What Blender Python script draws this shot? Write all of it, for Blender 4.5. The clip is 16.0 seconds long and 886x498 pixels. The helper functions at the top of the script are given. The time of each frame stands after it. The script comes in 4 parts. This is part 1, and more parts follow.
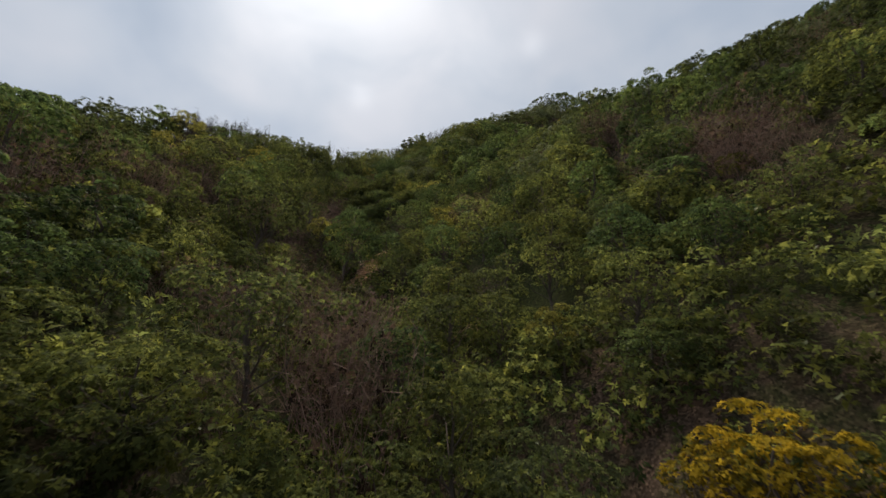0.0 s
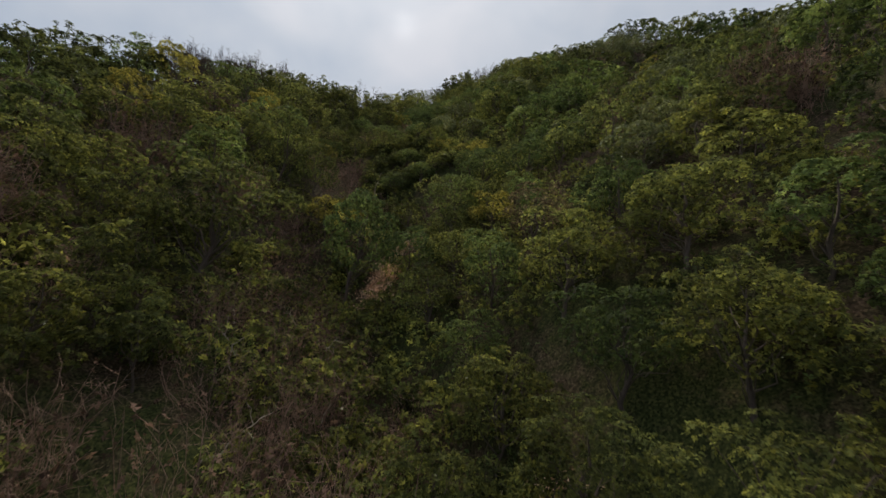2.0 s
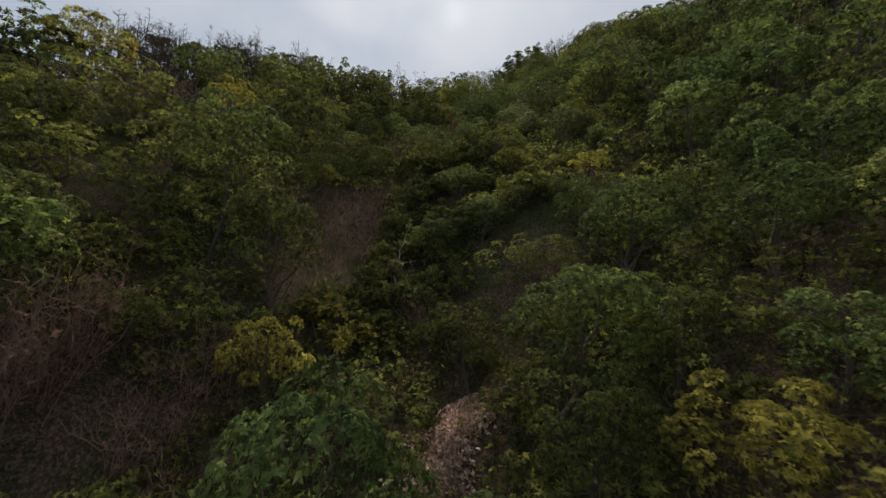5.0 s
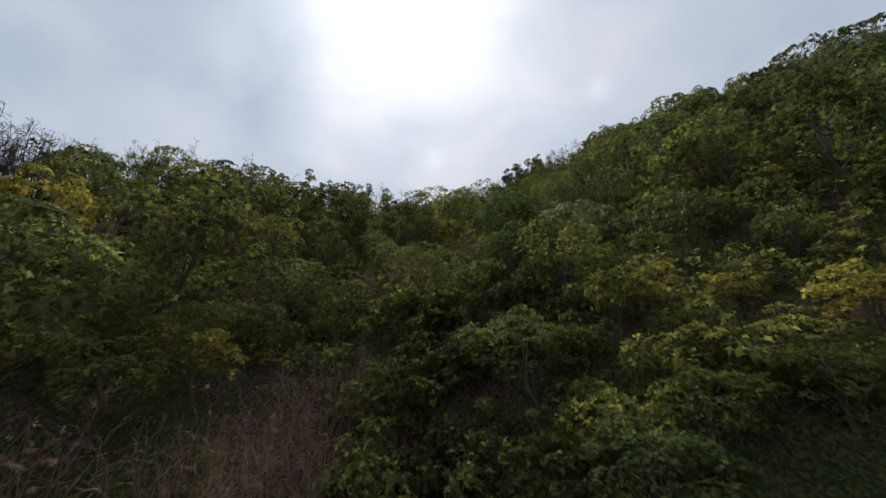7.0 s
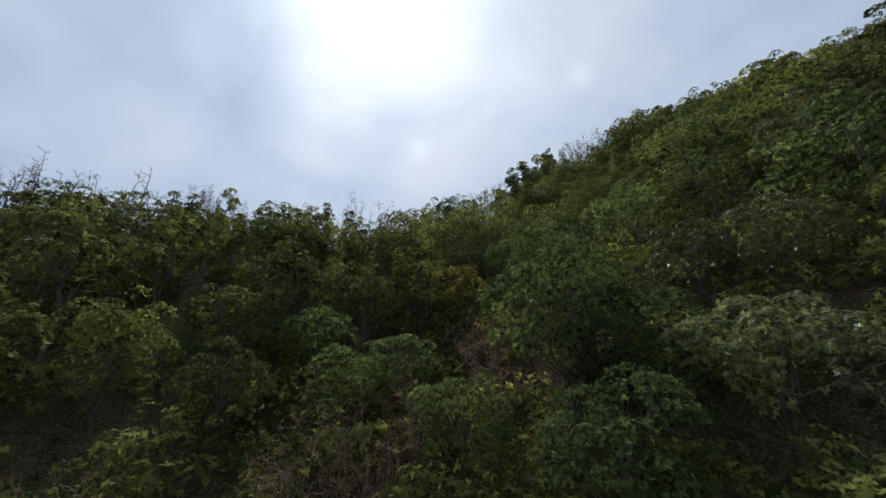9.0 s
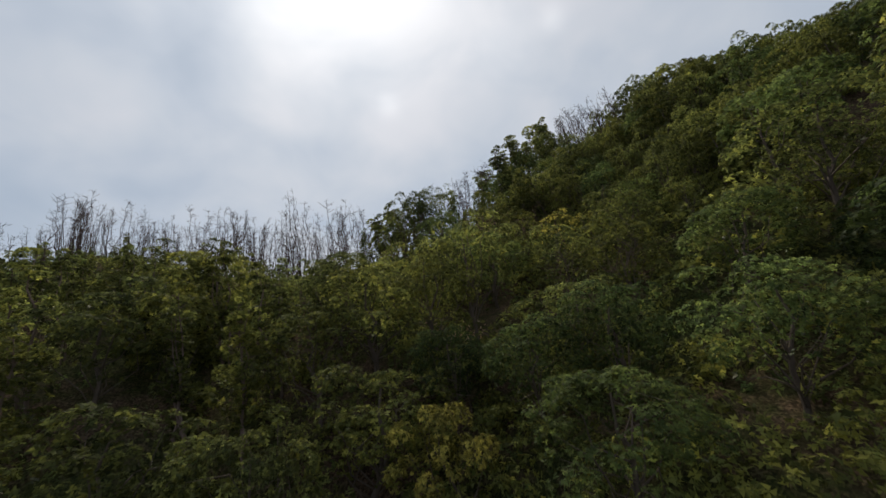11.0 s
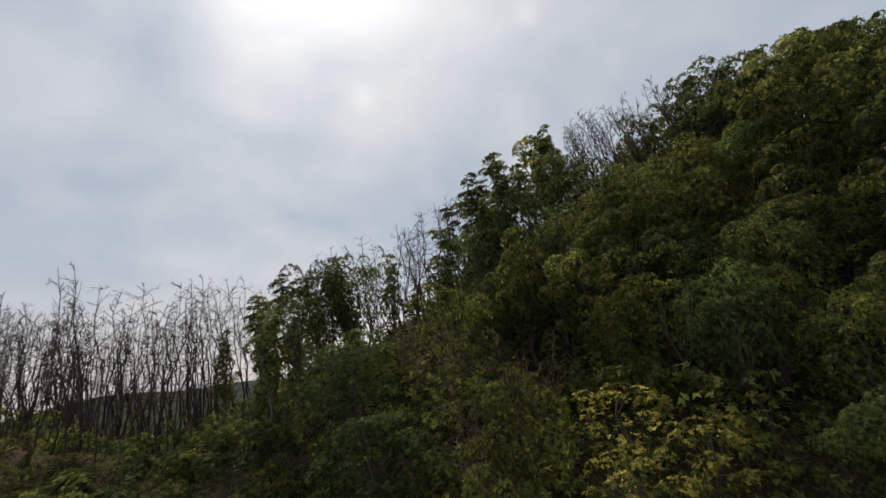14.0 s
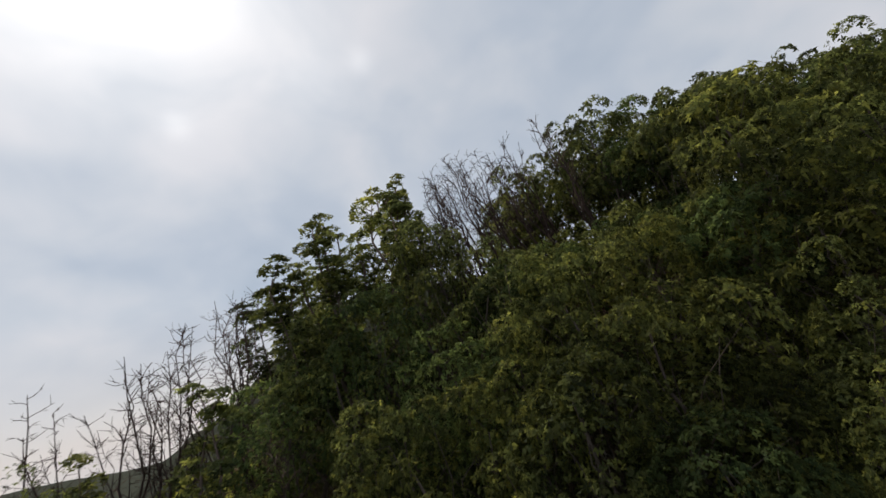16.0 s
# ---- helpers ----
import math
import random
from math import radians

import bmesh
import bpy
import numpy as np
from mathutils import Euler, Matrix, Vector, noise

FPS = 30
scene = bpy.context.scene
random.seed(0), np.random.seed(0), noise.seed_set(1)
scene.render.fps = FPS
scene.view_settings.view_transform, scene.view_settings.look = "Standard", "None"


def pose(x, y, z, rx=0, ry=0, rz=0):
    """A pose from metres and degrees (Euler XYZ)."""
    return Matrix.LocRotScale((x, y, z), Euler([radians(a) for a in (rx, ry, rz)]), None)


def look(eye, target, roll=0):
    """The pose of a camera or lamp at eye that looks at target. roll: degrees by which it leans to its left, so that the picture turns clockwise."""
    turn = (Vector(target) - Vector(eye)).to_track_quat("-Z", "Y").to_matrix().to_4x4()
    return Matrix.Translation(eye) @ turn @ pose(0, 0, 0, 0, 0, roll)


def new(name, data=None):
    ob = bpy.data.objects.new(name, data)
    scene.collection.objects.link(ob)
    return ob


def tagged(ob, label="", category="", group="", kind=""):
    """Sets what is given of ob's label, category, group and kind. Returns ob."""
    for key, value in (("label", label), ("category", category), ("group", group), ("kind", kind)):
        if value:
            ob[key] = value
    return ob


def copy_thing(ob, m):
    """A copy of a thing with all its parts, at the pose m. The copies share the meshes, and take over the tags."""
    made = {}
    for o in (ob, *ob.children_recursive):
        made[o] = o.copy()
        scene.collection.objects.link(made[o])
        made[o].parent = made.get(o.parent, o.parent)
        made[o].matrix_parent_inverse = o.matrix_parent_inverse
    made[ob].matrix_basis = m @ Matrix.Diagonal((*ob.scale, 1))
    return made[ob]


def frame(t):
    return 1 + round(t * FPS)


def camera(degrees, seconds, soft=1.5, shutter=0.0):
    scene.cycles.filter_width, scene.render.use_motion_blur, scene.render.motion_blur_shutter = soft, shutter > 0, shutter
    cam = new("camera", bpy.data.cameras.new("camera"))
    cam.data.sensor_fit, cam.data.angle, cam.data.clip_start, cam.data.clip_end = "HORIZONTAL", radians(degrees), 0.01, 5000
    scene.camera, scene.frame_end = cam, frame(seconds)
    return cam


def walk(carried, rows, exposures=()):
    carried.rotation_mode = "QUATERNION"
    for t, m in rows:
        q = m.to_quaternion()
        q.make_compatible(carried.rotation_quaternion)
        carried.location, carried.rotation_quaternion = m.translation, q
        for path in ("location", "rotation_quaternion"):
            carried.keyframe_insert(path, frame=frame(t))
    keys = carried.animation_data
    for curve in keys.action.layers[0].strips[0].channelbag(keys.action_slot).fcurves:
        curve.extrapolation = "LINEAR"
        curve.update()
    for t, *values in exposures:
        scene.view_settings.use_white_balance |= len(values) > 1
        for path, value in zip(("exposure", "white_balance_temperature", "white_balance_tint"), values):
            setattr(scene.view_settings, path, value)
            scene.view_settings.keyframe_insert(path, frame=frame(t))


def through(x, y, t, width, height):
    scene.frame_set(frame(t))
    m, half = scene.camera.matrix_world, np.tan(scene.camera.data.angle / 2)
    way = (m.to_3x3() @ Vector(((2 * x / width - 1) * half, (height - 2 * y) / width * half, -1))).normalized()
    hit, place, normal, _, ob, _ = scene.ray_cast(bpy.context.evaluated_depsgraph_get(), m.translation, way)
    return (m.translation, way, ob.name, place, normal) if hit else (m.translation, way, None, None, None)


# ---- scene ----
cam = camera(95.1, 16.0, soft=1.5, shutter=0.15)
PATH = [
    (0.0, 1.382, 0.576, 0.649, 104.84, -0.48, -9.27),
    (0.5, 1.874, 3.918, 2.830, 100.62, -3.56, -7.32),
    (1.0, 2.187, 7.123, 5.060, 98.42, -3.82, -5.04),
    (1.5, 2.487, 10.400, 7.154, 97.74, -3.66, -4.11),
    (2.0, 2.577, 13.360, 9.108, 96.46, -4.01, -4.38),
    (2.5, 2.654, 17.201, 10.890, 95.72, -4.52, -4.33),
    (3.0, 2.781, 20.800, 12.854, 95.30, -6.61, -3.25),
    (3.5, 2.796, 24.527, 14.796, 94.92, -8.28, -1.63),
    (4.0, 2.687, 28.300, 16.558, 94.52, -8.03, 0.54),
    (4.2, 2.586, 29.763, 17.276, 94.25, -7.38, 1.49),
    (6.3, -0.969, 46.668, 22.799, 99.11, -0.94, 2.04),
    (6.5, -1.118, 48.647, 23.508, 102.91, -0.73, 2.09),
    (7.0, -1.437, 53.297, 25.439, 112.18, -0.53, 2.30),
    (7.5, -1.732, 57.126, 27.725, 115.16, 0.63, 2.24),
    (8.0, -1.946, 60.293, 30.241, 114.84, 1.63, 2.12),
    (8.5, -2.116, 63.011, 32.820, 113.35, 1.81, 2.04),
    (9.0, -2.268, 65.485, 35.336, 110.95, 2.14, 1.66),
    (9.5, -2.338, 67.726, 37.813, 108.63, 2.79, 1.22),
    (10.0, -2.249, 70.273, 40.095, 107.75, 5.20, 0.56),
    (10.2, -2.247, 71.130, 41.043, 107.42, 6.48, 0.15),
    (12.3, 0.879, 82.346, 50.154, 99.51, 5.24, -1.56),
    (12.5, 1.073, 83.432, 50.926, 99.21, 5.27, -1.70),
    (13.0, 1.470, 86.093, 52.743, 100.29, 5.51, -1.96),
    (13.5, 1.997, 88.768, 54.467, 101.98, 6.03, -2.03),
    (14.0, 2.496, 91.528, 55.940, 103.54, 7.11, -3.71),
    (14.5, 3.048, 94.084, 57.413, 104.73, 7.99, -7.50),
    (15.0, 3.778, 96.852, 59.015, 105.44, 10.50, -13.07),
    (15.5, 4.729, 99.140, 60.628, 105.20, 13.83, -18.82),
    (16.0, 5.833, 100.899, 61.745, 104.70, 15.36, -24.52),
]
walk(cam, [(t, pose(*row)) for t, *row in PATH],
     [(0.0, -0.06, 6420, 10), (2.0, -0.1, 6500, 10), (4.2, -0.1, 6500, 10), (6.3, -0.04, 6460, 10), (7.0, 0.0, 6300, 10), (8.2, 0.0, 5700, 9), (9.0, 0.0, 5880, 9), (9.8, 0.0, 6180, 9),
      (12.3, -0.04, 6720, 10), (14.0, -0.03, 6700, 10), (15.0, 0.05, 6690, 10), (16.0, 0.03, 6640, 10)])

# ---- sky and sun: thin bright overcast, the sun behind cloud ahead and high ----
SUN_AZ, SUN_EL = radians(-14), radians(55.5)
SUN = Vector((math.sin(SUN_AZ) * math.cos(SUN_EL), math.cos(SUN_AZ) * math.cos(SUN_EL), math.sin(SUN_EL)))


class Nodes:
    """Small helper to write node trees in few lines."""

    def __init__(self, tree):
        self.tree = tree
        tree.nodes.clear()

    def add(self, kind, values=None, operation=None, clamp=False):
        n = self.tree.nodes.new(kind)
        if operation:
            n.operation = operation
        if clamp:
            n.use_clamp = True
        for k, v in (values or {}).items():
            if isinstance(v, bpy.types.NodeSocket):
                self.tree.links.new(v, n.inputs[k])
            else:
                n.inputs[k].default_value = v
        return n

    def math(self, op, a, b=0.0, c=None, clamp=False):
        v = {0: a, 1: b}
        if c is not None:
            v[2] = c
        return self.add("ShaderNodeMath", v, operation=op, clamp=clamp).outputs[0]

    def vec(self, op, a, b):
        n = self.add("ShaderNodeVectorMath", {0: a, 1: b}, operation=op)
        return n.outputs["Value"] if op == "DOT_PRODUCT" else n.outputs["Vector"]

    def noise(self, vector, scale, detail=4.0, rough=0.55, distort=0.0):
        return self.add("ShaderNodeTexNoise", {"Vector": vector, "Scale": scale, "Detail": detail, "Roughness": rough, "Distortion": distort}).outputs["Fac"]

    def ramp(self, fac, stops, interpolation="LINEAR"):
        n = self.add("ShaderNodeValToRGB", {"Fac": fac})
        r = n.color_ramp
        r.interpolation = interpolation
        while len(r.elements) < len(stops):
            r.elements.new(0.5)
        for e, (p, c) in zip(r.elements, stops):
            e.position, e.color = p, (*c, 1) if len(c) == 3 else c
        return n.outputs["Color"]

    def mix(self, fac, a, b, blend="MIX"):
        n = self.add("ShaderNodeMix")
        n.data_type, n.blend_type = "RGBA", blend
        if isinstance(fac, bpy.types.NodeSocket):
            self.tree.links.new(fac, n.inputs[0])
        else:
            n.inputs[0].default_value = fac
        for i, v in ((6, a), (7, b)):
            if isinstance(v, bpy.types.NodeSocket):
                self.tree.links.new(v, n.inputs[i])
            else:
                n.inputs[i].default_value = (*v, 1) if len(v) == 3 else v
        return n.outputs[2]


world = bpy.data.worlds.new("overcast_sky")
scene.world = world
world.use_nodes = True
w = Nodes(world.node_tree)
coord = w.add("ShaderNodeTexCoord").outputs["Generated"]
blue = w.add("ShaderNodeTexSky")
blue.sky_type = "NISHITA"
blue.sun_disc, blue.sun_elevation, blue.sun_rotation = False, SUN_EL, SUN_AZ
clear = blue.outputs["Color"]
clear = w.vec("MULTIPLY", clear, (0.09, 0.09, 0.09))
# cloud deck: directions spread onto a plane overhead so that the clouds flatten towards the horizon
sep = w.add("ShaderNodeSeparateXYZ", {0: coord})
deck = w.add("ShaderNodeCombineXYZ", {
    0: w.math("DIVIDE", sep.outputs["X"], w.math("ADD", sep.outputs["Z"], 0.6)),
    1: w.math("DIVIDE", sep.outputs["Y"], w.math("ADD", sep.outputs["Z"], 0.6)), 2: 0.3}).outputs[0]
big = w.noise(deck, 2.3, 2.5, 0.5, 0.5)
small = w.noise(deck, 6.0, 3.0, 0.5, 0.3)
tone = w.math("ADD", w.math("MULTIPLY", big, 0.66), w.math("MULTIPLY", small, 0.34))
cloud = w.ramp(tone, [(0.36, (0.43, 0.5, 0.6)), (0.46, (0.495, 0.555, 0.645)), (0.55, (0.57, 0.615, 0.685)), (0.66, (0.67, 0.685, 0.735))])
near_sun = w.vec("DOT_PRODUCT", w.add("ShaderNodeVectorMath", {0: coord}, operation="NORMALIZE").outputs[0], tuple(SUN))
halo = w.math("POWER", w.math("MAXIMUM", near_sun, 0.0), 12.0)
core = w.math("POWER", w.math("MAXIMUM", near_sun, 0.0), 34.0)
glow = w.math("ADD", w.math("MULTIPLY", halo, w.math("MULTIPLY", tone, 0.4)), w.math("MULTIPLY", core, w.math("MULTIPLY", w.math("SUBTRACT", tone, 0.33), 1.9)))
toward = w.add("ShaderNodeVectorMath", {0: coord}, operation="NORMALIZE").outputs[0]
for way, tight, much in (((-0.061, 0.819, 0.571), 3000.0, 0.12), ((0.305, 0.694, 0.652), 3000.0, 0.08), ((0.2, 0.735, 0.648), 260.0, 0.07)):
    puff = w.math("POWER", w.math("MAXIMUM", w.vec("DOT_PRODUCT", toward, tuple(Vector(way).normalized())), 0.0), tight)
    glow = w.math("ADD", glow, w.math("MULTIPLY", puff, w.math("MULTIPLY", small, much * 2)))
lit = w.vec("ADD", cloud, w.vec("MULTIPLY", w.add("ShaderNodeCombineXYZ", {0: glow, 1: glow, 2: glow}).outputs[0], (1.0, 0.98, 0.93)))
low = w.ramp(sep.outputs["Z"], [(0.02, (0.75, 0.75, 0.75)), (0.24, (0, 0, 0))])
lit = w.mix(low, lit, (0.74, 0.68, 0.67))
# the cloud is thinner and brighter on the sun's side, dull grey on the other
side = w.ramp(w.math("ADD", w.math("MULTIPLY", near_sun, 0.5), 0.5), [(0.15, (0.72, 0.72, 0.76)), (0.62, (1, 1, 1))])
sky = w.mix(1.0, w.mix(0.88, clear, lit), side, "MULTIPLY")
back = w.add("ShaderNodeBackground", {"Color": sky, "Strength": 1.0})
w.add("ShaderNodeOutputWorld", {"Surface": back.outputs[0]})

sun = new("sun", bpy.data.lights.new("sun", "SUN"))
sun.data.energy, sun.data.angle, sun.data.color = 4.1, radians(16), (1.0, 0.88, 0.68)
sun.matrix_world = look(SUN * 300, (0, 0, 0))


# ---- materials ----
def material(name):
    m = bpy.data.materials.new(name)
    m.use_nodes = True
    return m, Nodes(m.node_tree)


def leaf_material(name, dark, mid, light, gloss=0.1, through=0.42):
    """Leaves that differ one from another and from tree to tree; light shines partly through them."""
    m, n = material(name)
    island = n.add("ShaderNodeNewGeometry").outputs["Random Per Island"]
    tree = n.add("ShaderNodeObjectInfo").outputs["Random"]
    pos = n.add("ShaderNodeNewGeometry").outputs["Position"]
    patch = n.noise(pos, 0.9, 2.0)
    f = n.math("ADD", n.math("MULTIPLY", island, 0.45), n.math("ADD", n.math("MULTIPLY", tree, 0.3), n.math("MULTIPLY", n.math("SUBTRACT", patch, 0.5), 0.7)))
    col = n.ramp(f, [(0.05, dark), (0.4, mid), (0.85, light)])
    bright = n.math("ADD", 0.72, n.math("MULTIPLY", n.math("FRACT", n.math("MULTIPLY", tree, 7.31)), 0.56))
    bright = n.math("MULTIPLY", bright, n.math("ADD", 0.36, n.math("MULTIPLY", n.math("FRACT", n.math("MULTIPLY", island, 13.7)), 1.28)))
    stand_tone = n.ramp(n.noise(pos, 0.24, 1.0), [(0.36, (0.62, 0.62, 0.62)), (0.64, (1.34, 1.34, 1.34))])
    bright = n.math("MULTIPLY", bright, n.add("ShaderNodeSeparateColor", {"Color": stand_tone}).outputs[0])
    col = n.mix(1.0, col, n.add("ShaderNodeCombineXYZ", {0: bright, 1: bright, 2: bright}).outputs[0], "MULTIPLY")
    diff = n.add("ShaderNodeBsdfDiffuse", {"Color": col, "Roughness": 0.6})
    trans = n.add("ShaderNodeBsdfTranslucent", {"Color": n.mix(1.0, col, (1.12, 1.12, 1.0), "MULTIPLY")})
    a = n.add("ShaderNodeMixShader", {0: through, 1: diff.outputs[0], 2: trans.outputs[0]})
    shine = n.add("ShaderNodeBsdfGlossy", {"Color": (0.9, 0.95, 0.9, 1), "Roughness": 0.5})
    fres = n.math("MULTIPLY", n.add("ShaderNodeFresnel", {"IOR": 1.4}).outputs[0], gloss)
    out = n.add("ShaderNodeMixShader", {0: fres, 1: a.outputs[0], 2: shine.outputs[0]})
    n.add("ShaderNodeOutputMaterial", {"Surface": out.outputs[0]})
    return m


def bark_material(name, dark, light):
    m, n = material(name)
    pos = n.add("ShaderNodeTexCoord").outputs["Object"]
    grain = n.noise(n.vec("MULTIPLY", pos, (14, 14, 2.5)), 1.0, 5.0, 0.65)
    blotch = n.noise(pos, 0.8, 3.0)
    col = n.ramp(n.math("ADD", n.math("MULTIPLY", grain, 0.6), n.math("MULTIPLY", blotch, 0.4)), [(0.3, dark), (0.7, light)])
    bump = n.add("ShaderNodeBump", {"Strength": 0.6, "Distance": 0.03, "Height": grain})
    b = n.add("ShaderNodeBsdfPrincipled", {"Base Color": col, "Roughness": 0.9, "Normal": bump.outputs[0]})
    n.add("ShaderNodeOutputMaterial", {"Surface": b.outputs[0]})
    return m


def ground_material():
    m, n = material("forest_floor")
    pos = n.add("ShaderNodeNewGeometry").outputs["Position"]
    a, b, c = n.noise(pos, 0.12, 4.0), n.noise(pos, 1.3, 5.0, 0.65), n.noise(pos, 9.0, 4.0, 0.7)
    cell = n.add("ShaderNodeTexVoronoi", {"Vector": n.vec("MULTIPLY", pos, (1, 1, 0.7)), "Scale": 15.0, "Randomness": 1.0})
    chip = n.math("FRACT", n.math("MULTIPLY", n.add("ShaderNodeSeparateColor", {"Color": cell.outputs["Color"]}).outputs[0], 3.7))
    tone = n.math("ADD", n.math("MULTIPLY", c, 0.5), n.math("MULTIPLY", chip, 0.5))
    soil = n.ramp(tone, [(0.25, (0.038, 0.026, 0.019)), (0.55, (0.085, 0.058, 0.042)), (0.8, (0.165, 0.112, 0.082))])
    green = n.ramp(tone, [(0.25, (0.014, 0.019, 0.008)), (0.55, (0.04, 0.048, 0.017)), (0.8, (0.075, 0.078, 0.028))])
    f = n.ramp(n.math("ADD", n.math("MULTIPLY", a, 0.6), n.math("MULTIPLY", b, 0.4)), [(0.4, (0, 0, 0)), (0.55, (1, 1, 1))])
    away = n.add("ShaderNodeVectorMath", {0: pos, 1: (0, 60, 40)}, operation="DISTANCE").outputs["Value"]
    wooded = n.ramp(n.math("DIVIDE", away, 400.0), [(0.19, (0, 0, 0)), (0.3, (1, 1, 1))])
    crowns = n.ramp(n.noise(pos, 0.11, 5.0, 0.7), [(0.35, (0.012, 0.016, 0.012)), (0.55, (0.026, 0.031, 0.024)), (0.75, (0.045, 0.05, 0.036))])
    bump = n.add("ShaderNodeBump", {"Strength": 0.8, "Distance": 0.12, "Height": n.math("ADD", b, tone)})
    s = n.add("ShaderNodeBsdfPrincipled", {"Base Color": n.mix(wooded, n.mix(f, soil, green), crowns), "Specular IOR Level": 0.05, "Roughness": 0.95, "Normal": bump.outputs[0]})
    n.add("ShaderNodeOutputMaterial", {"Surface": s.outputs[0]})
    return m


LEAF = leaf_material("broad_leaves", (0.046, 0.058, 0.027), (0.104, 0.119, 0.038), (0.218, 0.214, 0.05), gloss=0.04, through=0.55)
LEAF_DEEP = leaf_material("deep_green_leaves", (0.038, 0.06, 0.026), (0.079, 0.11, 0.038), (0.148, 0.174, 0.05), gloss=0.05, through=0.55)
LEAF_YELLOW = leaf_material("yellow_leaves", (0.115, 0.112, 0.035), (0.235, 0.215, 0.055), (0.4, 0.35, 0.085), gloss=0.02, through=0.5)
LEAF_GOLD = leaf_material("golden_leaves", (0.17, 0.13, 0.016), (0.42, 0.29, 0.024), (0.68, 0.44, 0.036), gloss=0.02, through=0.5)
LEAF_DRY = leaf_material("withered_leaves", (0.05, 0.034, 0.027), (0.11, 0.07, 0.054), (0.19, 0.125, 0.095), gloss=0.01, through=0.3)
LEAF_GREY = leaf_material("grey_green_leaves", (0.058, 0.073, 0.036), (0.107, 0.122, 0.053), (0.162, 0.174, 0.074), gloss=0.16, through=0.5)
LEAF_BROWN = leaf_material("brown_leaves", (0.042, 0.036, 0.022), (0.092, 0.074, 0.046), (0.16, 0.128, 0.078), gloss=0.01, through=0.45)
LITTER = leaf_material("dry_litter", (0.22, 0.135, 0.095), (0.5, 0.35, 0.265), (0.78, 0.64, 0.53), gloss=0.03, through=0.1)
BARK = bark_material("dark_bark", (0.04, 0.031, 0.025), (0.13, 0.1, 0.08))
BARK_GREY = bark_material("grey_bark", (0.07, 0.05, 0.042), (0.19, 0.14, 0.115))
BARK_BARE = bark_material("red_brown_bark", (0.021, 0.0115, 0.0095), (0.062, 0.035, 0.027))
TWIGS = bark_material("brown_twigs", (0.13, 0.08, 0.06), (0.31, 0.2, 0.15))
BARK_PALE = bark_material("bleached_wood", (0.2, 0.165, 0.125), (0.42, 0.37, 0.3))
FLOOR = ground_material()

# ---- the lie of the land: a steep wooded gully that climbs to a saddle ----
# along the gully: y, its axis x, its floor z, steepness of the slopes on either side
GULLY = np.array([
    (-30, 3.0, -17.2, 0.93, 0.7), (8, 3.4, -8.3, 0.98, 0.76), (28, 1.9, -2.9, 1.15, 0.89), (46, -1.9, 5.3, 0.94, 0.79),
    (58, -1.4, 14.6, 0.71, 0.57), (73, -6.6, 27.2, 0.45, 0.39), (88, -4.5, 35.7, 0.63, 0.37), (101, 5.7, 47.0, 0.71, 0.11),
    (114, 4.2, 54.7, 0.7, 0.1), (122, -5.3, 56.9, 0.51, 0.0)])
# the crest of the ridge, which bends towards the viewer on the high side: x and y
CREST = ((-100, 112), (-40, 118), (-20, 121), (8, 121), (16, 117.5), (24, 113), (34, 106.5), (52, 98), (70, 84), (110, 60))


def height(x, y):
    x, y = np.asarray(x, float), np.asarray(y, float)
    yy = np.clip(y, -30, 122)
    axis, floor_z, right, left = (np.interp(yy, GULLY[:, 0], GULLY[:, k]) for k in (1, 2, 3, 4))
    soft = lambda d, s: 0.5 * (d + np.sqrt(d * d + s * s))
    z = floor_z + 72.7 * (1 - np.exp(-right * soft(x - axis - 1.5, 4.0) / 72.7)) + 35.4 * (1 - np.exp(-left * soft(axis - x - 1.5, 4.0) / 35.4))
    behind = soft(y - np.interp(x, [p[0] for p in CREST], [p[1] for p in CREST]), 2.5)
    z = z - 0.6 * soft(-39 - x, 5.0)
    z = z - 90 * (1 - np.exp(-0.75 * behind / 90))
    z = z - 3.6 * np.exp(-((x + 15) / 11.5) ** 2) * np.clip((y - 98) / 8, 0, 1)
    far = np.clip((np.hypot(x, y - 60) - 180) / 700, 0, 1)
    z = z * (1 - far) + far * (-40 + 60 * np.sin(x / 430 + 1.3) * np.sin(y / 510 + 0.4) + 18 * np.sin(x / 150 + y / 190))
    # hills beyond the crest
    z = z + 62 * np.exp(-((x + 260) / 170) ** 2 - ((y - 470) / 120) ** 2) + 128 * np.exp(-((x - 120) / 170) ** 2 - ((y - 470) / 120) ** 2)
    z = z + 0.35 * np.sin(x * 0.9 + 1.7 * np.sin(y * 0.31)) * np.sin(y * 0.83 + 0.6 * x) + 0.5 * np.sin(x * 0.37 + y * 0.29)
    return z


def mesh_from(name, verts, faces):
    """A mesh from arrays of corners and of equal-sided faces."""
    verts, faces = np.asarray(verts, np.float32), np.asarray(faces, np.int32)
    me = bpy.data.meshes.new(name)
    me.vertices.add(len(verts))
    me.vertices.foreach_set("co", verts.ravel())
    k = faces.shape[1]
    me.loops.add(faces.size)
    me.loops.foreach_set("vertex_index", faces.ravel())
    me.polygons.add(len(faces))
    me.polygons.foreach_set("loop_start", np.arange(0, faces.size, k, dtype=np.int32))
    me.polygons.foreach_set("loop_total", np.full(len(faces), k, dtype=np.int32))
    me.update(calc_edges=True)
    return me


